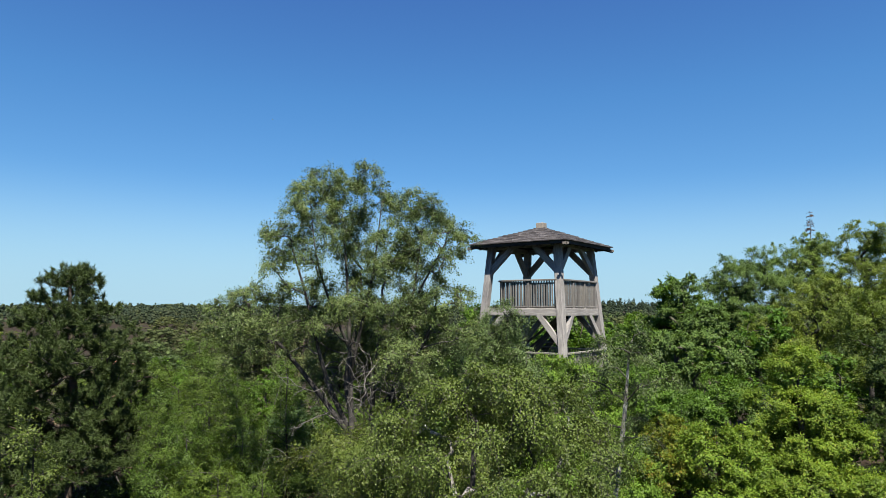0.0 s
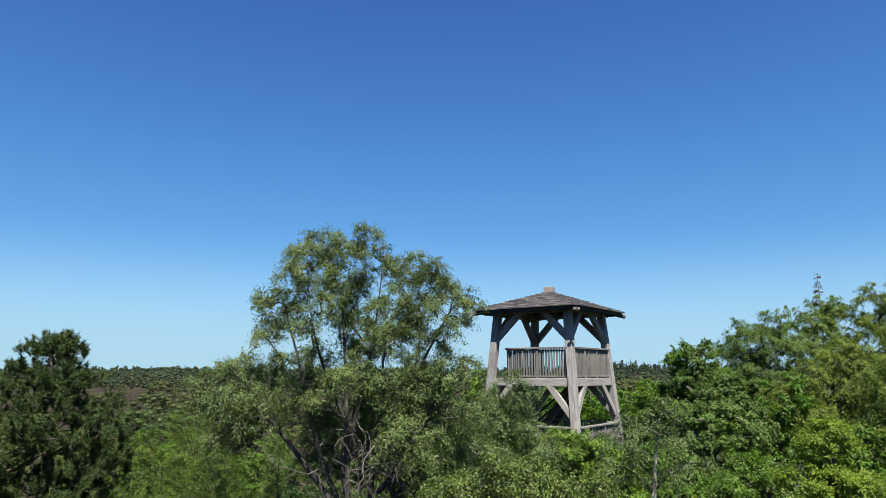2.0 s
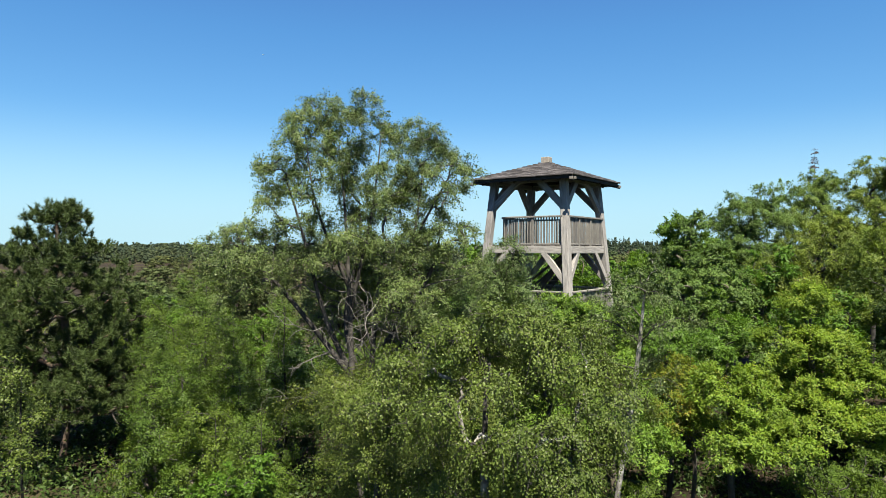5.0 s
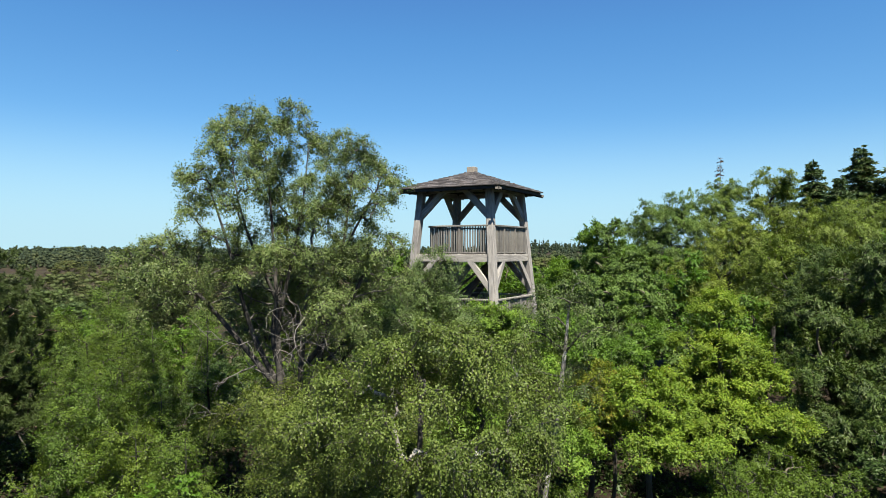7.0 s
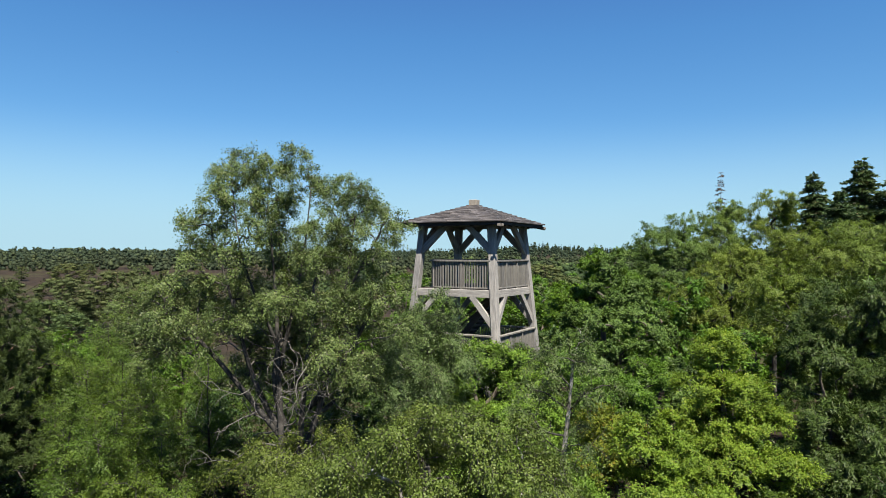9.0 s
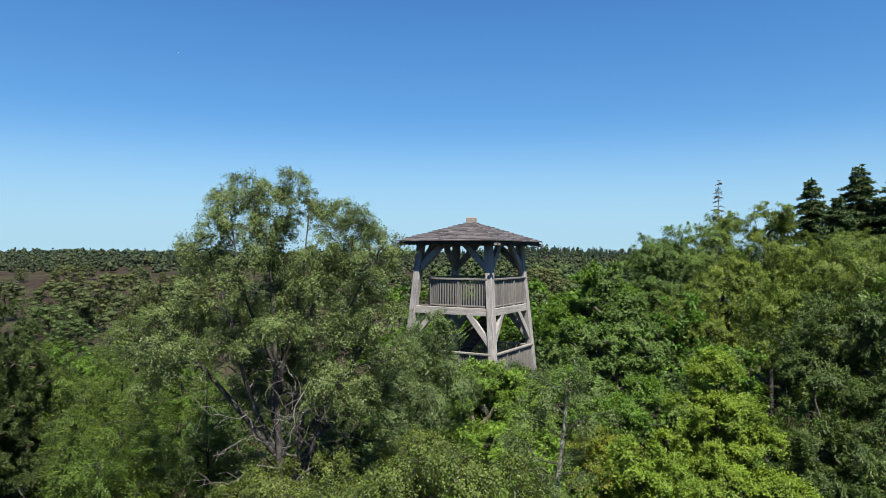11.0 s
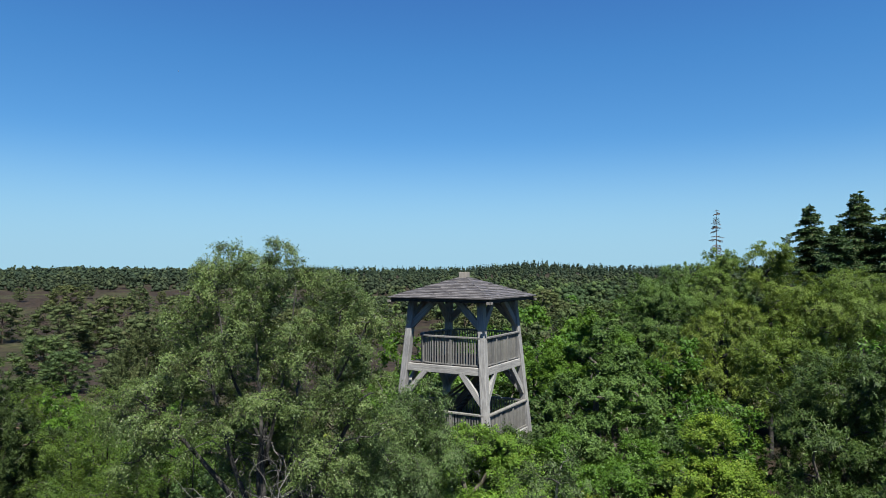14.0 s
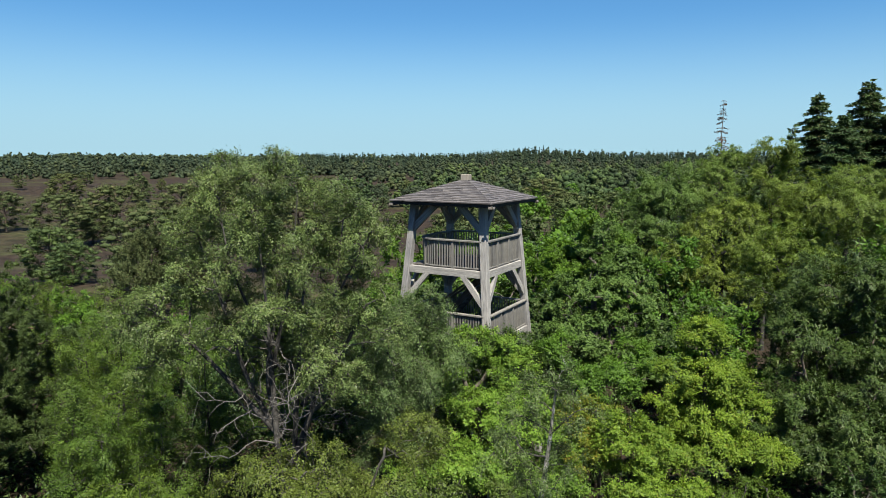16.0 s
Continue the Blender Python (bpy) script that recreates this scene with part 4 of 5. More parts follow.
# dark broad-leaved tree
make_tree("cherry_tree", "dark green large-leaved broadleaf tree in full leaf", "tree", 31, (13.2, 4.0, gz(13.2, 4.0)), [((13.2, 4.0, 0), (12.9, 5.0, 6.8)), ((13.2, 4, 1.4), (12.0, 3.2, 5.4))],
          [(13.0, 6.4, 7.4, 2.0), (12.2, 4.0, 5.8, 1.8), (14.0, 3.6, 4.6, 1.9), (12.7, 1.6, 3.4, 1.9), (11.4, 6.6, 7.2, 1.4), (14.6, 5.4, 7.0, 1.8), (13.2, 4.4, 8.0, 1.3), (14.4, 1.4, 3.0, 1.8), (11.8, 2.0, 2.6, 1.5)], M_DARK, M_BARK,
          density=10, twigs=5, twig_len=0.42, droop=0.3, per=14, billow=0.34, face=1.6, leaf=(0.16, 0.052), hang=0.35, flat=0.6, r_tip=0.008, r_cap=0.16, twig_wood=False)
# green trees beside and behind the tower
MIDLEAF = dict(density=11, twigs=5, twig_len=0.3, droop=0.25, per=15, face=1.3, billow=0.29, leaf=(0.105, 0.078), hang=0.25, flat=0.6, r_tip=0.008, r_cap=0.15, twig_wood=False)
make_tree("oak_tree", "dense dark green oak beside the tower", "tree", 32, (4.0, 5.0, gz(4, 5)), [((4.0, 5.0, 0), (3.6, 5.6, 7.4)), ((4, 5, 1.2), (4.8, 3.6, 5.6))],
          [(3.9, 6.6, 8.0, 1.3), (3.4, 3.8, 6.4, 1.5), (4.8, 5.7, 6.8, 1.8), (5.4, 2.5, 5.4, 1.8), (4.0, 1.3, 5.2, 1.3), (3.2, 7.0, 8.3, 0.8), (3.84, 6.7, 9.65, 0.4), (3.6, 6.8, 9.1, 0.7), (5.6, 4.2, 4.0, 1.9)], M_OAKLEAF, M_BARK, **MIDLEAF)
make_tree("maple_tree", "fresh green maple with upright shoots above the tower deck", "tree", 33, (1.6, 9.8, gz(1.6, 9.8)), [((1.6, 9.8, 0), (1.7, 9.7, 8.2))],
          [(1.7, 9.4, 8.9, 0.8), (2.1, 8.7, 9.75, 0.45), (1.9, 8.9, 9.3, 0.5), (2.6, 8.4, 9.4, 0.4), (0.8, 9.4, 7.1, 1.3), (2.8, 10.0, 8.0, 1.5), (1.6, 9.6, 6.6, 2.0), (0.2, 10.6, 7.0, 1.4), (2.9, 9.0, 6.0, 1.8)], M_FRESH, M_BARK, **MIDLEAF)

# the near pine and its neighbours
PINE = dict(kind="needle", density=3.7, twigs=4, twig_len=0.26, droop=-0.5, per=46, leaf=(0.17, 0.026), billow=0.46, up=-0.05, r_tip=0.009, r_cap=0.15, twig_wood=True, lift=0.35, shell=0.35)


def pine_lobes(rng, x, y, z0, z1, r, whorls=9):
    """Tiers of tufted boughs, the lower ones long, with air between them."""
    out = []
    for k in range(whorls):
        q = (k + 0.4) / whorls
        z = z0 + (z1 - z0) * q
        ring = r * (1 - q) ** 0.75 + 0.2
        m = 4 + int(4 * (1 - q))
        for j in range(m):
            a = 2 * math.pi * (j + rng.uniform(0, 0.7)) / m + k
            for part_way in (0.95, 0.55):
                d = ring * part_way * rng.uniform(0.8, 1.1)
                out.append((x + d * math.cos(a), y + d * math.sin(a), z + 0.2 * d * 0.5 + rng.uniform(-0.15, 0.2), 0.16 * ring + 0.34, 0.7))
    out.append((x, y, z1 - 0.15, 0.32, 1.3))
    return out


make_tree("pine_tree", "dense dark green pine with upright candle shoots", "tree", 41, (-15.2, -11.4, gz(-15.2, -11.4)), [((-15.2, -11.4, 0), (-15.05, -11.75, 9.95))], pine_lobes(random.Random(2), -15.15, -11.6, 1.6, 9.9, 4.3, 17), M_NEEDLE, M_PINE_BARK, **PINE)
make_tree("pine_tree", "brownish-green pine on the heath edge", "tree", 42, (-23.6, 3.4, gz(-23.6, 3.4)), [((-23.6, 3.4, gz(-23.6, 3.4)), (-24.0, 3.6, 7.9))],
          [(-24.2, 3.32, 6.6, 1.7, 0.6), (-22.9, 1.6, 5.4, 1.5, 0.6), (-23.7, 5.7, 6.0, 1.5, 0.6), (-25.4, 4.4, 5.2, 1.4, 0.6), (-23.9, 3.4, 7.6, 0.7, 0.8), (-22.4, 3.9, 4.4, 1.5, 0.6)], M_HEATHPINE, M_PINE_BARK, **{**PINE, "density": 4.5, "twig_len": 0.6, "per": 40, "leaf": (0.2, 0.05)})

# slim pale saplings left of the big birch
SAPLING = dict(density=13, twigs=4, twig_len=0.45, droop=0.35, per=15, leaf=(0.062, 0.048), hang=0.4, flat=0.5, r_tip=0.0045, r_cap=0.05)
for k, (x, y, top, r) in enumerate(((-9.4, -9.2, 7.4, 1.2), (-10.6, -10.0, 6.6, 1.2), (-7.2, -9.7, 6.4, 1.2), (-12.6, -7.6, 7.2, 1.3), (-8.4, -11.4, 5.6, 1.2), (-6.0, -8.4, 6.6, 1.1), (-6.0, -12.5, 5.4, 1.1), (-4.6, -11.4, 5.0, 0.9), (-3.7, -12.8, 4.4, 1.0), (-6.9, -10.8, 6.2, 1.0), (-1.6, -13.0, 4.2, 0.9))):
    rr = random.Random(50 + k)
    make_tree("birch_sapling", "slim young birch with light green leaves and pale stem", "tree", 50 + k, (x, y, gz(x, y)), [((x, y, 0), (x + 0.2, y + 0.1, top - 0.2))],
              [(x + rr.uniform(-0.5, 0.5) * r, y + rr.uniform(-0.5, 0.5) * r, top - 0.5 - q * (top - 1.6) / 6, r * (0.45 + 0.09 * q), 1.0) for q in range(6)], M_SAP, M_WHITE_BARK, group="birch saplings", **SAPLING)
make_tree("birch_tree", "light green young birch leaning out of the wood", "tree", 59, (-3.4, -17.4, gz(-3.4, -17.4)), [((-3.4, -17.4, 0), (-3.7, -17.5, 5.8))],
          [(-3.8, -17.5, 5.7, 0.35), (-3.5, -17.7, 5.1, 0.38), (-3.5, -17.2, 4.3, 0.5), (-2.4, -18.1, 4.0, 0.5)], M_FRONT, M_WHITE_BARK, **SAPLING)
make_tree("birch_tree", "light green young birch at the wood's edge", "tree", 58, (-9.2, -17.9, gz(-9.2, -17.9)), [((-9.2, -17.9, 0), (-9.5, -17.7, 6.0))],
          [(-10.1, -17.7, 5.0, 1.0), (-8.8, -17.8, 4.0, 0.9), (-9.5, -17.9, 5.5, 0.6), (-9.7, -17.4, 3.2, 1.2)], M_SAP, M_WHITE_BARK, **SAPLING)

# birches of the wood on the right
BIRCHES = dict(density=7.8, twigs=5, twig_len=0.42, droop=0.7, per=15, leaf=(0.095, 0.07), face=1.2, billow=0.39, shell=0.5, hang=0.4, r_tip=0.008, r_cap=0.14, twig_wood=False)
RIGHT = [
    ("pale green birch with billowing crown", 61, (7.6, 16.6), 9.8, [(7.5, 16.8, 8.2, 2.2), (5.8, 13.6, 6.9, 1.8), (9.0, 17.2, 7.0, 2.2), (7.0, 15.4, 5.6, 2.0), (8.2, 17.4, 9.4, 1.3)], M_BIRCH_PALE),
    ("grey-green birch with thin drooping twigs", 62, (6.6, 24.6), 13.0, [(5.6, 23.2, 10.6, 2.0), (6.3, 25.2, 12.0, 1.7), (7.6, 25.4, 9.4, 2.2), (6.0, 24.0, 7.8, 2.4), (6.7, 24.8, 12.6, 0.9)], M_BIRCH_PALE),
    ("tall birch with pale bare limbs in its crown", 63, (9.4, 24.0), 13.4, [(8.9, 24.8, 11.9, 1.9), (10.2, 23.4, 11.2, 1.9), (9.6, 22.9, 13.2, 1.0), (11.2, 25.6, 9.2, 2.5), (9.4, 22.6, 8.0, 2.2)], M_BIRCH_PALE),
    ("light green birch with billowing crown", 64, (13.8, 28.0), 11.0, [(13.8, 29.0, 10.0, 2.6), (14.0, 26.0, 8.8, 2.4), (12.4, 27.2, 8.4, 2.2), (15.8, 27.6, 9.2, 2.4)], M_BIRCH_PALE),
    ("pale green birch with billowing crown", 65, (11.0, 12.4), 9.2, [(10.7, 11.4, 8.2, 1.7), (11.6, 13.0, 7.2, 1.9), (9.8, 12.6, 6.4, 1.8), (12.8, 11.6, 6.2, 1.9)], M_BIRCH_PALE),
    ("dark green birch at the wood's edge", 66, (2.6, 18.0), 10.6, [(2.6, 18.0, 11.2, 0.7), (3.0, 17.8, 10.3, 1.1), (2.2, 18.6, 9.0, 1.6), (3.8, 18.8, 10.6, 1.3), (3.6, 18.6, 8.8, 1.7), (2.6, 17.4, 7.0, 2.1), (4.4, 20.6, 11.4, 1.4), (4.2, 20.4, 9.6, 1.6)], M_OAKLEAF),
]
for label, seed, (x, y), top, lobes, mat in RIGHT:
    make_tree("birch_tree", label, "tree", seed, (x, y, gz(x, y)), [((x, y, gz(x, y)), (x, y, top - 2.2))], lobes, mat, M_BIRCH_BARK_SHADED, **BIRCHES)

# shrubs and trees that fill the wood: a few grown once, then repeated
def stock(name, label, category, seed, h, r, mat, bark, low=0.25, **kw):
    rng = random.Random(seed)
    return make_tree(name, label, category, seed, (0, 0, 0), [((0, 0, 0), (0, 0, h * 0.68))], round_crown(rng, 0, 0, h * low, h * 0.86, r), mat, bark, **kw)


FILL = dict(density=4.2, twigs=4, twig_len=0.36, droop=0.3, per=8, leaf=(0.165, 0.108), face=1.3, billow=0.3, part_limbs=False, hang=0.35, flat=0.5, r_tip=0.009, r_cap=0.12, twig_wood=False)
STOCK = {
    "fresh": stock("broadleaf_tree", "fresh green broadleaf tree in dense leaf", "tree", 71, 8.0, 2.2, M_FRESH, M_BARK, **FILL),
    "young": stock("broadleaf_tree", "light green young broadleaf tree with small leaves", "tree", 75, 6.0, 1.9, M_SAP, M_BARK, **{**FILL, "density": 9, "twig_len": 0.32, "leaf": (0.075, 0.055), "droop": 0.3}),
    "dark": stock("broadleaf_tree", "dark green broadleaf tree in dense leaf", "tree", 72, 8.0, 2.3, M_DARK, M_BARK, **FILL),
    "pale": stock("birch_tree", "pale green birch in dense leaf", "tree", 73, 8.0, 2.1, M_BIRCH_PALE, M_BIRCH_BARK_SHADED, **{**FILL, "droop": 0.7, "leaf": (0.11, 0.08)}),
    "sap": stock("shrub", "light green leafy shrub", "shrub", 74, 4.0, 1.6, M_SAP, M_BARK, 0.15, **{**FILL, "density": 7.8, "twig_len": 0.32, "leaf": (0.08, 0.058), "droop": 0.25}),
}
USED = set()


def put(kind, x, y, h, turn, wide=1.0):
    s = h / {"sap": 4.0, "young": 6.0}.get(kind, 8.0)
    m = Matrix.Translation((x, y, gz(x, y) - 0.1)) @ Matrix.Rotation(turn, 4, "Z") @ Matrix.Diagonal((s * wide, s * wide, s, 1))
    if kind in USED:
        return copy_thing(STOCK[kind], m)
    USED.add(kind)
    STOCK[kind].matrix_basis = m
    return STOCK[kind]


FILLS = [
    # behind the tower
    ("fresh", -6.1, 11.3, 9.4), ("dark", -8.0, 10.0, 7.8), ("pale", -10.8, 10.8, 6.8), ("fresh", -5.0, 14.6, 8.2), ("pale", -3.8, 18.6, 8.0), ("pale", -12.6, 16.6, 7.2), ("fresh", -2.2, 12.6, 7.6),
    ("dark", -4.0, 3.9, 8.0), ("dark", 0.4, 5.0, 8.2), ("dark", -4.6, 0.4, 6.6), ("fresh", -7.0, 5.0, 6.6), ("pale", -11.0, 3.0, 6.4), ("dark", 0.6, 14.0, 7.4), ("pale", 0.0, 21.0, 8.0), ("dark", -6.0, 22.0, 8.6),
    # wood on the right
    ("dark", 7.6, 8.6, 7.2), ("pale", 8.4, 11.4, 8.0), ("fresh", 8.8, 5.4, 6.6), ("dark", 14.6, 10.2, 8.8), ("dark", 16.6, 6.4, 8.6), ("fresh", 16.0, 14.4, 9.2), ("pale", 13.4, 17.0, 9.4), ("dark", 17.2, 20.0, 9.8),
    ("fresh", 5.4, 12.0, 8.2), ("pale", 3.6, 22.4, 11.2), ("dark", 17.0, 0.6, 6.4), ("fresh", 15.6, -3.0, 4.6),
    ("pale", 20.6, 13.0, 9.0),
    # between the eye and the tower
    ("sap", 9.0, -12.6, 3.4), ("sap", 12.2, -12.0, 2.8), ("sap", 4.4, -16.8, 3.4), ("sap", 0.6, -16.4, 3.4), ("sap", -3.2, -16.6, 3.2), ("sap", 13.4, -8.6, 3.2),
    ("sap", 10.6, -5.4, 3.6), ("sap", 12.4, -4.0, 3.8), ("dark", 14.0, -1.6, 4.4), ("sap", 6.2, -8.2, 3.4), ("sap", 8.8, -7.6, 3.2), ("sap", 5.4, -10.8, 3.6), ("sap", 10.6, -9.4, 3.2), ("sap", -0.6, -13.4, 3.6), ("sap", 2.6, -8.6, 3.6), ("sap", 4.6, -8.0, 3.4), ("sap", 7.2, -10.2, 3.2), ("sap", 6.0, -6.6, 3.2),
    # left of the big birch
    ("sap", -4.2, -13.0, 3.8), ("sap", -6.8, -12.8, 4.0), ("fresh", -0.6, -14.2, 3.5), ("sap", 11.0, -9.4, 4.0), ("sap", 9.2, -9.5, 3.8), ("dark", -2.4, 3.4, 7.7), ("fresh", -6.6, 6.4, 8.3), ("sap", 10.2, -2.0, 3.4), ("sap", 9.9, -3.6, 3.4), ("sap", 11.4, -2.4, 3.6), ("dark", 0.3, 3.6, 7.5), ("dark", -8.2, -6.2, 5.4), ("young", -14.6, -4.6, 6.0), ("young", -18.6, -8.6, 6.2),
    ("young", -12.0, -2.4, 6.0), ("fresh", -16.0, -1.0, 5.2), ("pale", -24.6, -10.0, 9.4), ("fresh", -21.6, -13.4, 8.2), ("dark", -20.0, -4.0, 5.2), ("dark", -2.6, -5.4, 5.4), ("young", -8.6, -1.0, 5.6), ("pale", -19.0, 1.4, 4.6), ("fresh", -15.0, 5.0, 4.6), ("young", -5.0, -5.4, 5.6), ("pale", -22.0, -5.0, 5.6), ("fresh", -22.6, -2.4, 5.4), ("young", -18.0, -3.8, 5.4), ("pale", -29.0, -3.0, 5.2), ("fresh", -34.6, 0.7, 5.0), ("pale", -28.0, 2.0, 4.6), ("young", -33.0, -1.5, 6.4), ("young", -31.0, 1.0, 5.8), ("young", -27.5, -2.2, 6.2), ("young", -27.0, 0.5, 5.4), ("young", -24.0, -1.4, 5.6),
]
frng = random.Random(77)
for kind, x, y, h in FILLS:
    put(kind, x, y, h, frng.uniform(0, 6.28), frng.uniform(0.95, 1.2))


# ---- conifers on the skyline ----
def conifer(name, label, seed, x, y, top, spread, mat, bare=0.0, whorl=0.45, density=1.0, leaf=0.16, low=0.4, girth=0.012):
    """A spire with whorls of drooping boughs hung with needled twigs."""
    rng = np.random.default_rng(seed)
    z0 = gz(x, y)
    base = np.array([x, y, z0])
    h = top - z0
    root = link_under(new(name), None, Matrix.Translation(base))
    tagged(root, label, "tree")
    paths = [(np.array([[0, 0, h * s] for s in np.linspace(0, 1, 12)]) + rng.normal(size=(12, 3)) * 0.03, np.linspace(0.05 + h * girth, 0.015, 12), 8)]
    boughs, pts, dirs = [], [], []
    z = h - 0.3
    while z > h * low:
        q = 1 - z / h
        ln = spread * (q ** 0.8) + 0.18
        for k in range(rng.integers(4, 7)):
            if rng.random() < bare:
                continue
            a = rng.uniform(0, 2 * np.pi)
            l = ln * rng.uniform(0.6, 1.15)
            d = np.array([np.cos(a), np.sin(a), 0])
            s = np.linspace(0, 1, 6)[:, None]
            line = np.array([0, 0, z + rng.uniform(-0.35, 0.35)]) + d * l * s + np.array([0, 0, 1.0]) * l * (0.12 * s - 0.42 * s * s + 0.16 * s ** 4)
            boughs.append((line, np.linspace(0.03, 0.006, 6), 4))
            m = int(l * 34 * density) + 4
            u = rng.random(m) * 4.99
            i = u.astype(int)
            p = line[i] + (line[i + 1] - line[i]) * (u - i)[:, None]
            side = np.cross(d, [0, 0, 1.0]) * rng.choice([-1, 1], m)[:, None]
            w = (0.12 + 0.3 * l * (1 - u / 5))[:, None] * rng.random((m, 1))
            pts.append(p + side * w + [0, 0, -1] * w * 0.35)
            dirs.append(unit(side * 0.6 + d * 0.7 + rng.normal(size=(m, 3)) * 0.35 + [0, 0, -0.25]))
        z -= whorl * rng.uniform(0.7, 1.3)
    v, f = tube_arrays(paths)
    link_under(new("trunk", array_mesh("trunk", v, f, M_BARK, True)), root, Matrix.Translation(base))
    v, f = tube_arrays(boughs)
    tagged(link_under(new("boughwork", array_mesh("boughwork", v, f, M_BARK)), root, Matrix.Translation(base)), kind="stuff")
    p, d = np.concatenate(pts), np.concatenate(dirs)
    v, f = leaf_arrays(rng, p, d, unit(rng.normal(size=p.shape) * 0.6 + [0, 0, 0.8]), leaf * 2.2, leaf * 0.8)
    link_under(new("crown", array_mesh("crown", v, f, mat)), root, Matrix.Translation(base))
    return root


conifer("spruce_tree", "tall dark spruce above the wood", 81, 10.89, 80.99, 20.8, 9.2, M_SPRUCE, 0.15, 0.3, 1.5, 0.22, 0.5)
conifer("spruce_tree", "tall dark spruce above the wood", 82, 16.44, 78.51, 22.2, 11.5, M_SPRUCE, 0.15, 0.3, 1.5, 0.22, 0.5)
conifer("spruce_tree", "dark spruce beside taller ones", 83, 14.0, 72.8, 17.8, 8.6, M_SPRUCE, 0.15, 0.3, 1.5, 0.22, 0.5)
conifer("spruce_tree", "thin dark young spruce", 84, 8.9, 60.0, 16.0, 2.4, M_SPRUCE, 0.35, 0.4, 0.8, 0.2)
conifer("spruce_tree", "tall dark spruce above the wood", 85, 20.5, 76.0, 21.5, 10.3, M_SPRUCE, 0.15, 0.3, 1.5, 0.22, 0.5)
conifer("spruce_tree", "nearly bare dying conifer with a few brown tufts", 86, 2.88, 50.56, 18.2, 2.1, M_RED, 0.3, 0.42, 0.5, 0.1, girth=0.005)


# ---- heath pines and far woods ----
def ico(sub):
    """Corners and faces of a small geodesic dome, from which the lumps of far crowns are made."""
    bm = bmesh.new()
    bmesh.ops.create_icosphere(bm, subdivisions=sub, radius=1.0)
    v = np.array([q.co[:] for q in bm.verts])
    f = np.array([[q.index for q in p.verts] for p in bm.faces])
    bm.free()
    return v, f


def lump_arrays(rng, c, radii, sub, rough=0.22):
    """Uneven lumps at the places c; radii is (n, 3)."""
    v0, f0 = ico(sub)
    n, k = len(c), len(v0)
    swell = 1 + rng.uniform(-rough, rough, (n, k, 1))
    v = (c[:, None] + v0[None] * swell * radii[:, None]).reshape(-1, 3)
    f = (f0[None] + (np.arange(n) * k)[:, None, None]).reshape(-1, 3)
    return v, f


def join_arrays(*pairs):
    vs, fs, base = [], [], 0
    for v, f in pairs:
        vs.append(v), fs.append(f + base)
        base += len(v)
    return np.concatenate(vs), np.concatenate(fs)


def rough_tree(name, label, seed, h, r, mat, bark, clumps, size, flat, low, per=26, tuft=0.3):
    """A tree for the distance: stem, some limbs and tufts of foliage."""
    rng = np.random.default_rng(seed)
    root = link_under(new(name), None, Matrix())
    tagged(root, label, "tree")
    c = []
    for k in range(clumps):
        q = (k + rng.random()) / clumps
        z = h * (low + (0.94 - low) * q)
        ring = r * math.sin(math.pi * (0.2 + 0.7 * q)) ** 0.8
        a = k * 2.4 + rng.random()
        d = ring * (0.25 + 0.75 * rng.random() ** 0.6)
        c.append((d * math.cos(a), d * math.sin(a), z))
    c = np.array(c)
    paths = [(np.array([[0, 0, 0], [0.1, 0, h * 0.4], [0, 0.1, h * 0.9]]), np.array([0.03, 0.022, 0.008]) * h, 6)]
    for p in c[:: 3]:
        s = np.array([0.05, 0.05, p[2] * 0.72])
        paths.append((np.array([s, (s + p) / 2 + [0, 0, 0.1], p]), np.array([0.06, 0.04, 0.02]) * h / 10, 4))
    v, f = tube_arrays(paths)
    link_under(new("trunk", array_mesh("trunk", v, f, bark, True)), root)
    cr = r * tuft * rng.uniform(0.7, 1.3, len(c))
    n = len(c) * per
    d = unit(rng.normal(size=(n, 3)) + [0, 0, 0.25])
    p = np.repeat(c, per, axis=0) + d * (np.repeat(cr, per)[:, None] * rng.random((n, 1)) ** 0.3 * 1.1) * [1, 1, flat]
    tufts = blade_arrays(rng, p, unit(d + rng.normal(size=(n, 3)) * 0.8), unit(d * [1, 1, 1.3] + [0, 0, 0.3] + rng.normal(size=(n, 3)) * 0.3), size * 0.85, size * 0.6)
    v, f = join_arrays(lump_arrays(rng, c, cr[:, None] * np.array([[0.6, 0.6, 0.6 * flat]]), 1, 0.3), tufts)
    link_under(new("crown", array_mesh("crown", v, f, mat)), root)
    return root


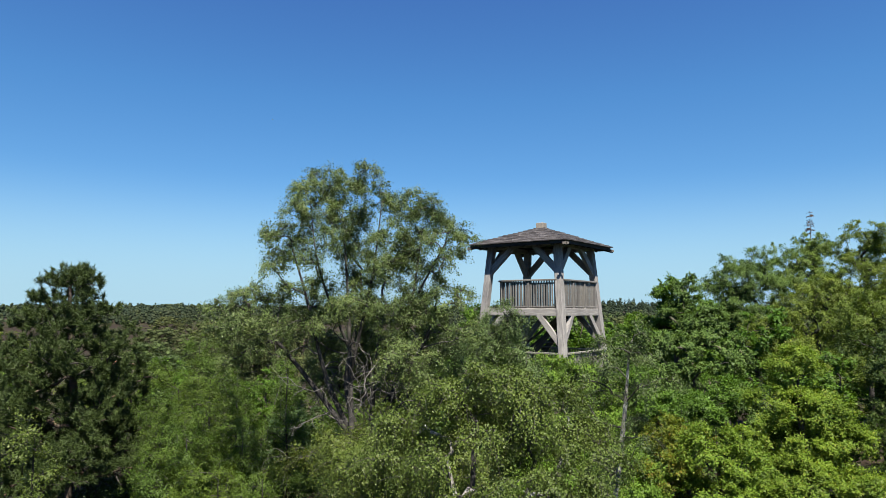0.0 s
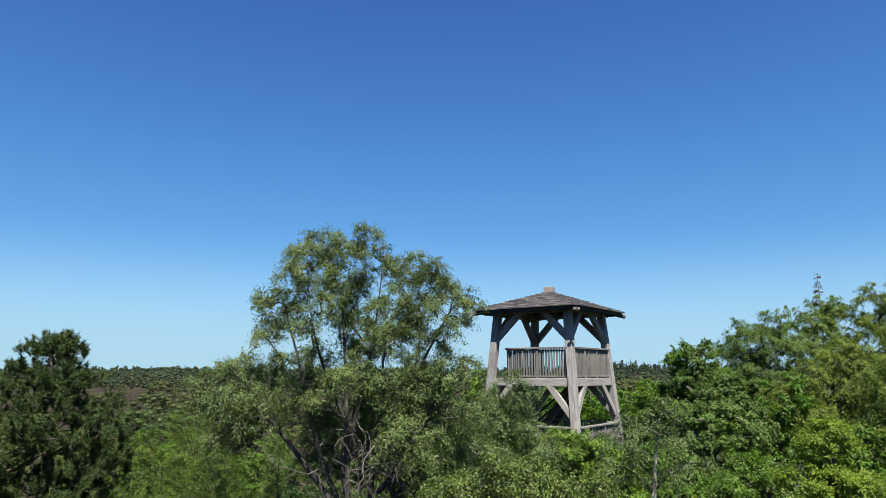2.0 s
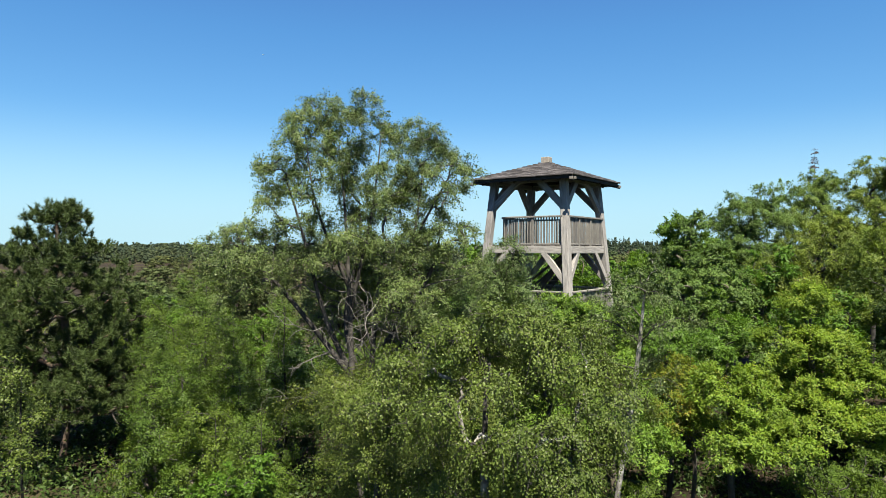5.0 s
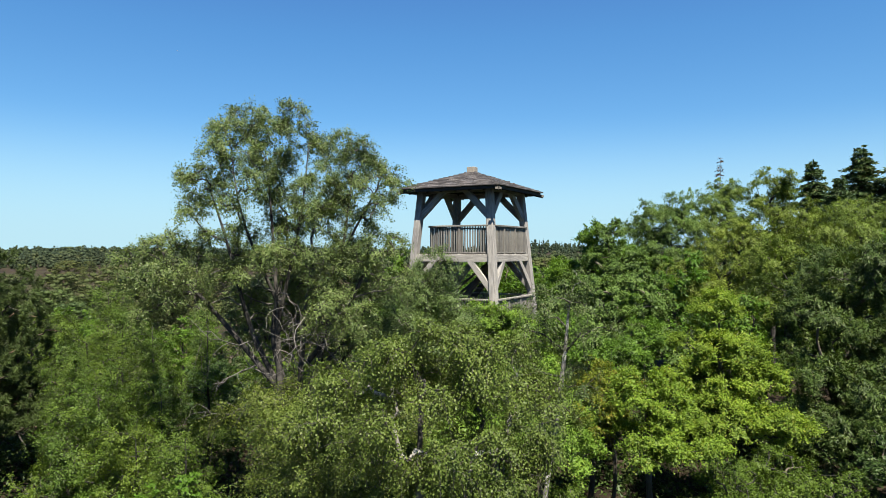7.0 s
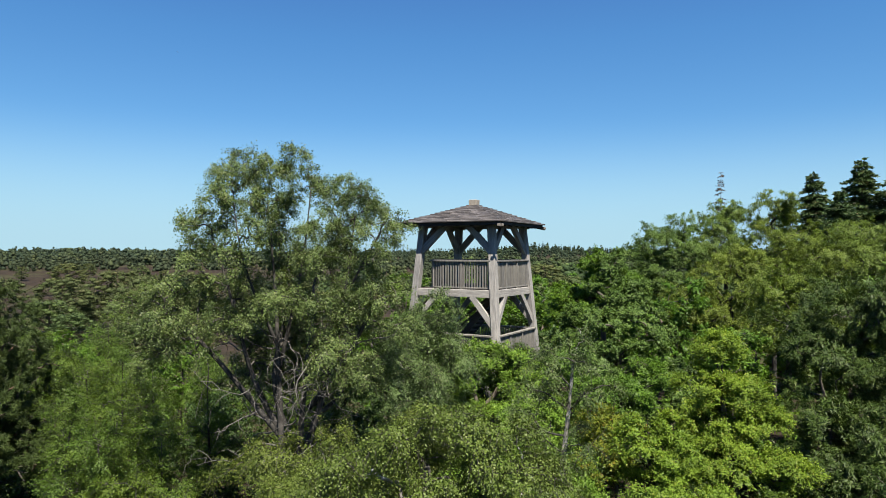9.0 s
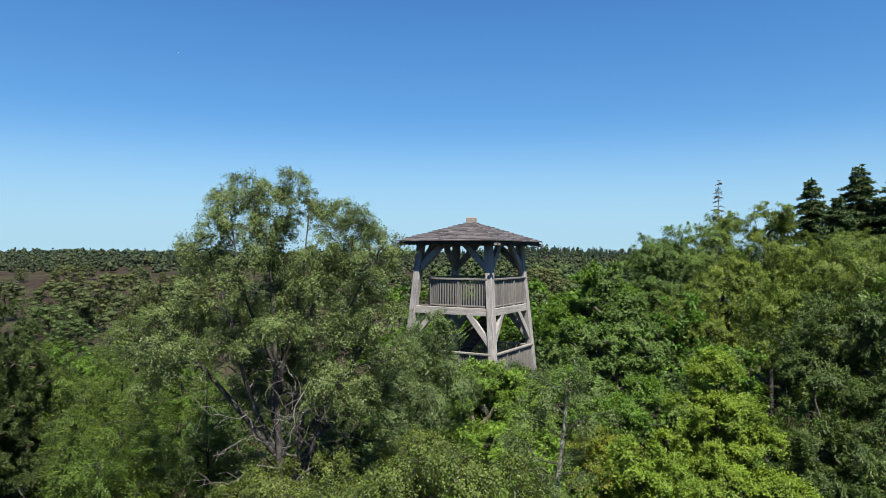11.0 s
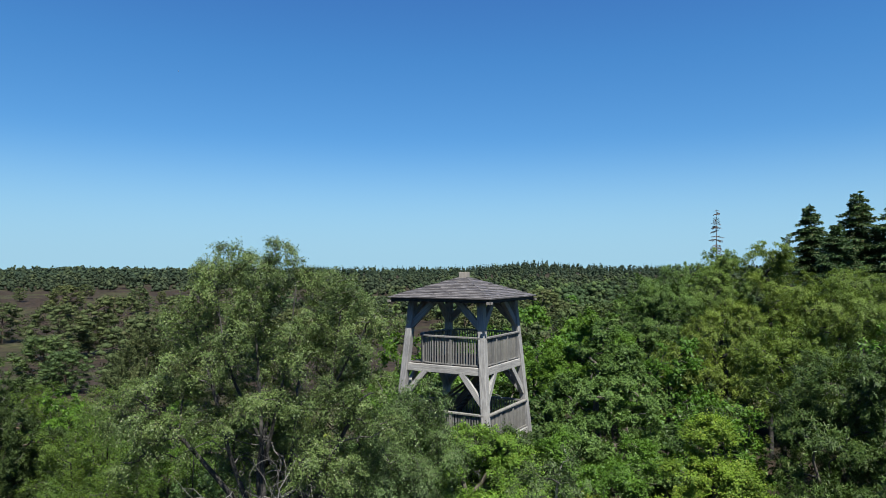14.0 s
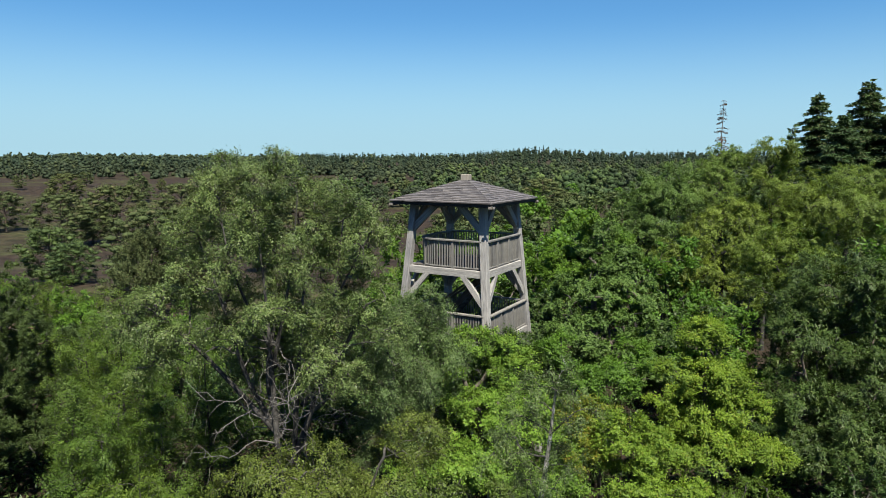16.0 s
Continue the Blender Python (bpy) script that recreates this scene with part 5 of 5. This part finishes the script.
HEATH_LABEL = "wide-crowned heath pine standing alone on open heather"
ROUGH = {
    "hero1": rough_tree("pine_tree", HEATH_LABEL, 96, 10, 5.8, M_HEATHPINE, M_PINE_BARK, 120, 0.26, 0.5, 0.14, 80, 0.165),
    "hero2": rough_tree("pine_tree", HEATH_LABEL, 97, 9, 4.8, M_HEATHPINE, M_PINE_BARK, 104, 0.26, 0.5, 0.12, 80, 0.17),
    "hero3": rough_tree("pine_tree", "dense dark green heath pine", 98, 8, 4.4, M_NEEDLE, M_PINE_BARK, 110, 0.22, 0.55, 0.1, 80, 0.18),
    "pine1": rough_tree("pine_tree", "wide-crowned pine of the heath's edge", 91, 10, 4.6, M_HEATHPINE, M_PINE_BARK, 36, 0.5, 0.4, 0.2, 60, 0.29),
    "pine2": rough_tree("pine_tree", "wide-crowned pine of the heath's edge", 92, 10, 3.8, M_HEATHPINE, M_PINE_BARK, 36, 0.5, 0.45, 0.15, 60, 0.31),
    "leaf1": rough_tree("broadleaf_tree", "green broadleaf tree of the distant wood", 93, 11, 3.4, M_FARWOOD_HAZY, M_BARK, 36, 0.5, 0.85, 0.12, 60, 0.36),
    "leaf2": rough_tree("broadleaf_tree", "fresh green broadleaf tree of the distant wood", 94, 10, 3.6, M_FRESH, M_BARK, 36, 0.5, 0.85, 0.12, 60, 0.36),
    "fir": rough_tree("pine_tree", "dark pine of the distant wood", 95, 12, 3.0, M_NEEDLE, M_PINE_BARK, 36, 0.5, 0.55, 0.15, 60, 0.34),
}
ROUGH_USED = set()


def put_rough(kind, x, y, s, turn, wide=1.0):
    m = Matrix.Translation((x, y, gz(x, y) - 0.2)) @ Matrix.Rotation(turn, 4, "Z") @ Matrix.Diagonal((s * wide, s * wide, s, 1))
    if kind in ROUGH_USED:
        return copy_thing(ROUGH[kind], m)
    ROUGH_USED.add(kind)
    ROUGH[kind].matrix_basis = m
    return ROUGH[kind]


# seen from the eye: heading to the left of +y, distance and size
EX, EY = 12.3, -24.0
for kind, head, d, s in (("hero1", 58.9, 202, 1.5), ("hero2", 57.0, 212, 1.2), ("hero1", 55.3, 214, 1.15), ("hero2", 62.5, 268, 1.3), ("hero1", 58.6, 380, 1.1), ("hero3", 59.8, 96, 0.9), ("hero3", 58.4, 90, 0.75),
                         ("hero2", 53.6, 380, 1.3), ("hero1", 50.6, 260, 1.1), ("hero2", 49.2, 250, 1.2), ("hero1", 48.0, 190, 1.0), ("hero1", 52.6, 76, 0.62), ("hero2", 50.6, 66, 0.62), ("hero2", 54.4, 60, 0.5), ("pine1", 57.2, 500, 1.0), ("pine2", 61.5, 480, 0.9),
                         ("pine2", 52.0, 450, 0.9), ("hero3", 46.5, 130, 0.8), ("hero2", 44.0, 150, 0.8), ("hero1", 41.5, 170, 0.8), ("hero2", 36.0, 150, 0.75), ("hero3", 33.0, 170, 0.8), ("hero2", 24.5, 160, 0.8), ("hero1", 21.0, 180, 0.8), ("leaf2", 21.5, 130, 0.75)):
    x, y = EX - d * math.sin(radians(head)), EY + d * math.cos(radians(head))
    put_rough(kind, x, y, s, frng.uniform(0, 6.28))

for k, (x, y, h) in enumerate(((-2.0, 26.0, 7.6), (10.8, 30.4, 11.4), (16.6, 33.0, 10.8), (18.6, 27.0, 10.2), (2.6, 29.0, 9.0), (21.0, 38.0, 11.6), (5.6, 34.0, 11.4), (9.0, 38.0, 12.0), (13.0, 42.0, 12.4), (-8.0, 32.0, 8.6), (-14.0, 28.0, 7.4))):
    kind = ("leaf1", "leaf2")[k % 2]
    put_rough(kind, x, y, h / (11 if kind == "leaf1" else 10), frng.uniform(0, 6.28))

# scattered trees between the tower wood and the hills; heading is counted to the left of +y from the eye
srng = random.Random(123)
placed = []
tries = 0
while len(placed) < 210 and tries < 9000:
    tries += 1
    head = srng.uniform(-9, 74)
    d = 70 * (420 / 70) ** srng.random()
    x, y = EX - d * math.sin(radians(head)), EY + d * math.cos(radians(head))
    if head > 47 and not (d > 400 and srng.random() < 0.3):
        continue
    if 30 < head <= 47 and srng.random() < (0.86 if d < 260 else 0.4):
        continue
    if head <= 12 and d < 78:
        continue
    gap = 4.6 + d * 0.011
    if any((x - a) ** 2 + (y - b) ** 2 < gap * gap for a, b in placed):
        continue
    placed.append((x, y))
    near_right = head < 24
    kind = srng.choice(["leaf1", "leaf2", "leaf1", "fir", "leaf1", "pine2"] if near_right else ["pine1", "pine2", "fir", "leaf1", "pine2"])
    put_rough(kind, x, y, srng.uniform(0.65, 1.0) * (1.0 if near_right else 0.85), srng.uniform(0, 6.28), srng.uniform(0.9, 1.15))


def far_wood(name, label, seed, count, lo, hi, h0, h1, heads, mat, spire, per, tuft, girth, keep):
    """A wood far off: every tree is a stack of tufts, wide below and narrow above."""
    rng = np.random.default_rng(seed)
    head = np.radians(rng.uniform(*heads, count))
    d = np.sqrt(rng.uniform(lo * lo, hi * hi, count))
    ok = keep(np.degrees(head), d, rng.random(count))
    gx, gy = EX - d * np.sin(head), EY + d * np.cos(head)
    glade = np.sin(gx * 0.021 + 1.3) * np.cos(gy * 0.017 + 0.4) + 0.5 * np.sin(gx * 0.043 - gy * 0.037)
    ok &= (glade < 0.55) | (d > 620)
    head, d = head[ok], d[ok]
    x, y = EX - d * np.sin(head), EY + d * np.cos(head)
    z = terrain(x, y)
    h = rng.uniform(h0, h1, len(x)) * rng.choice([0.6, 0.85, 1.0, 1.2], len(x))
    k = len(x)
    pointed = rng.random(k) < spire
    r = rng.uniform(2.2, 4.2, k) * girth * np.where(pointed, 0.6, 1.0)
    # many lumps to a crown, each covered with tufts
    lumps = 7 if lo > 400 else 16
    la = rng.uniform(0, 2 * np.pi, (k, lumps))
    lq = np.linspace(0.0, 1.0, lumps)[None] + rng.uniform(-0.1, 0.1, (k, lumps))
    lr = r[:, None] * np.where(pointed[:, None], 0.85 - 0.62 * lq, 0.55 - 0.12 * lq) * rng.uniform(0.62, 1.3, (k, lumps)) * (7 / lumps) ** 0.42
    off = r[:, None] * np.where(pointed[:, None], 0.12, 0.72 * (1 - 0.6 * lq))
    c = np.stack([x[:, None] + off * np.cos(la), y[:, None] + off * np.sin(la), z[:, None] + h[:, None] * (0.38 + 0.6 * lq) - lr * 0.8], -1)
    m = per // lumps
    d = unit(rng.normal(size=(k, lumps, m, 3)) + [0, 0, 0.45])
    p = (c[:, :, None] + d * lr[:, :, None, None] * rng.uniform(0.82, 1.08, (k, lumps, m, 1)) * [1, 1, 0.85]).reshape(-1, 3)
    d = d.reshape(-1, 3)
    n = len(p)
    tufts = blade_arrays(rng, p, unit(np.cross(d, rng.normal(size=(n, 3)))), unit(d + rng.normal(size=(n, 3)) * 0.14), tuft * 0.85, tuft * 0.6)
    flat_c, flat_r = c.reshape(-1, 3), lr.reshape(-1, 1) * np.array([[0.84, 0.84, 0.74]]) * (1.0 if lo > 400 else 0.76)
    v, f = join_arrays(lump_arrays(rng, flat_c, flat_r, 1, 0.3), tufts)
    tagged(new(name, array_mesh(name, v.reshape(-1, 3), f, mat)), label, "forest", kind="stuff")


far_wood("valley_forest", "mixed green wood in the hollow", 203, 620, 200, 440, 6.5, 10.5, (-10, 50), M_FARWOOD_HAZY, 0.0, 384, 0.58, 1.45, lambda hd, d, r: (hd < 22) | ((hd < 44) & (r < 0.35) & (d > 260)))
far_wood("valley_pinewood", "dark pines in the hollow", 204, 420, 220, 460, 6, 9, (-10, 46), M_FARPINE_HAZY, 0.0, 352, 0.58, 1.35, lambda hd, d, r: (hd < 26) | (r < 0.5))
far_wood("far_forest", "dark green pine forest on the far hills", 201, 2300, 440, 820, 6, 11, (-10, 78), M_FARPINE_HAZY, 0.1, 112, 1.1, 1.15, lambda hd, d, r: (hd < 38) | (d > 585))
far_wood("far_leaf_forest", "lighter broadleaf stands on the far hills", 205, 420, 440, 700, 7, 11, (-10, 30), M_FARWOOD_HAZY, 0.0, 128, 1.1, 1.2, lambda hd, d, r: r < 2)
far_wood("far_ridge_forest", "dark green forest along the horizon ridge", 202, 1900, 820, 1400, 7, 12, (40, 78), M_FARPINE_HAZY, 0.15, 100, 1.35, 1.6, lambda hd, d, r: r < 2)
far_wood("far_spruce_ridge", "dark pointed spruces along the horizon ridge", 206, 2300, 820, 1400, 9, 14, (-10, 42), M_FARPINE_HAZY, 0.75, 84, 1.1, 1.35, lambda hd, d, r: r < 2)

# ---- undergrowth that hides the forest floor ----
def undergrowth():
    rng = np.random.default_rng(301)
    tufts = 2600
    x, y = rng.uniform(-24, 20, tufts), rng.uniform(-20, 14, tufts)
    far_enough = np.hypot(x - EX, y - EY) > 6
    x, y = x[far_enough], y[far_enough]
    per = 40
    h = rng.uniform(0.4, 1.3, len(x))
    a, q = rng.uniform(0, 2 * np.pi, (len(x), per)), rng.random((len(x), per))
    r = 0.75 * np.sqrt(rng.random((len(x), per)))
    p = np.stack([x[:, None] + r * np.cos(a), y[:, None] + r * np.sin(a), terrain(x, y)[:, None] + h[:, None] * q * (1 - 0.5 * r)], -1).reshape(-1, 3)
    n = len(p)
    v, f = blade_arrays(rng, p, unit(rng.normal(size=(n, 3)) + [0, 0, 0.2]), unit(rng.normal(size=(n, 3)) * 0.5 + [0, 0, 1]), 0.17, 0.11)
    tagged(new("undergrowth", array_mesh("undergrowth", v, f, M_DARK)), "low dark green bramble undergrowth on the forest floor", "undergrowth", kind="stuff")


undergrowth()


# ---- a far aeroplane with its short trail ----
def aeroplane():
    d, head, up = 3200, radians(51.0), radians(15.4)
    at = Vector((EX - d * math.cos(up) * math.sin(head), EY + d * math.cos(up) * math.cos(head), 11 + d * math.sin(up)))
    m = Matrix.Translation(at) @ Matrix.Rotation(head + 1.45, 4, "Z") @ Matrix.Scale(0.42, 4)
    plane = link_under(new("aeroplane"), None, m)
    tagged(plane, "small white aeroplane far off in the clear sky", "aeroplane")
    white, n, l, p = material("white_aeroplane_paint")
    p.inputs["Base Color"].default_value = (0.8, 0.8, 0.8, 1)
    p.inputs["Roughness"].default_value = 0.35

    def lathe(name, rows):
        bm = bmesh.new()
        rings = [[bm.verts.new((y, r * math.cos(a), r * math.sin(a))) for a in np.linspace(0, 2 * math.pi, 13)[:-1]] for y, r in rows]
        for ra, rb in zip(rings, rings[1:]):
            for k in range(12):
                bm.faces.new((ra[k], ra[(k + 1) % 12], rb[(k + 1) % 12], rb[k]))
        bm.faces.new(rings[0])
        bm.faces.new(rings[-1][::-1])
        bmesh.ops.recalc_face_normals(bm, faces=bm.faces[:])
        return part(name, bm, white, plane, "", m, True)

    def blade(name, root, tip, chord, taper, thick, side):
        bm = bmesh.new()
        rows = []
        for p0, c in ((Vector(root), chord), (Vector(tip), taper)):
            o = Vector(side) * thick
            rows.append([bm.verts.new(p0 + Vector((c / 2, 0, 0))), bm.verts.new(p0 + o), bm.verts.new(p0 - Vector((c / 2, 0, 0))), bm.verts.new(p0 - o)])
        for k in range(4):
            bm.faces.new((rows[0][k], rows[0][(k + 1) % 4], rows[1][(k + 1) % 4], rows[1][k]))
        bm.faces.new(rows[0])
        bm.faces.new(rows[1][::-1])
        bmesh.ops.recalc_face_normals(bm, faces=bm.faces[:])
        part(name, bm, white, plane, "", m)

    lathe("fuselage", [(-17, 0.3), (-13, 1.3), (-6, 2.0), (10, 2.0), (15, 1.5), (18, 0.3)])
    for s in (-1, 1):
        blade("wing", (1, 0, -0.6), (-4, 16 * s, 0.6), 6, 2, 0.5, (0, 0, 1))
        blade("tailplane", (-14, 0, 0.6), (-16, 6 * s, 0.8), 3, 1.4, 0.25, (0, 0, 1))
    blade("fin", (-13.5, 0, 1.0), (-16.5, 0, 6.5), 4, 2, 0.3, (0, 1, 0))


aeroplane()
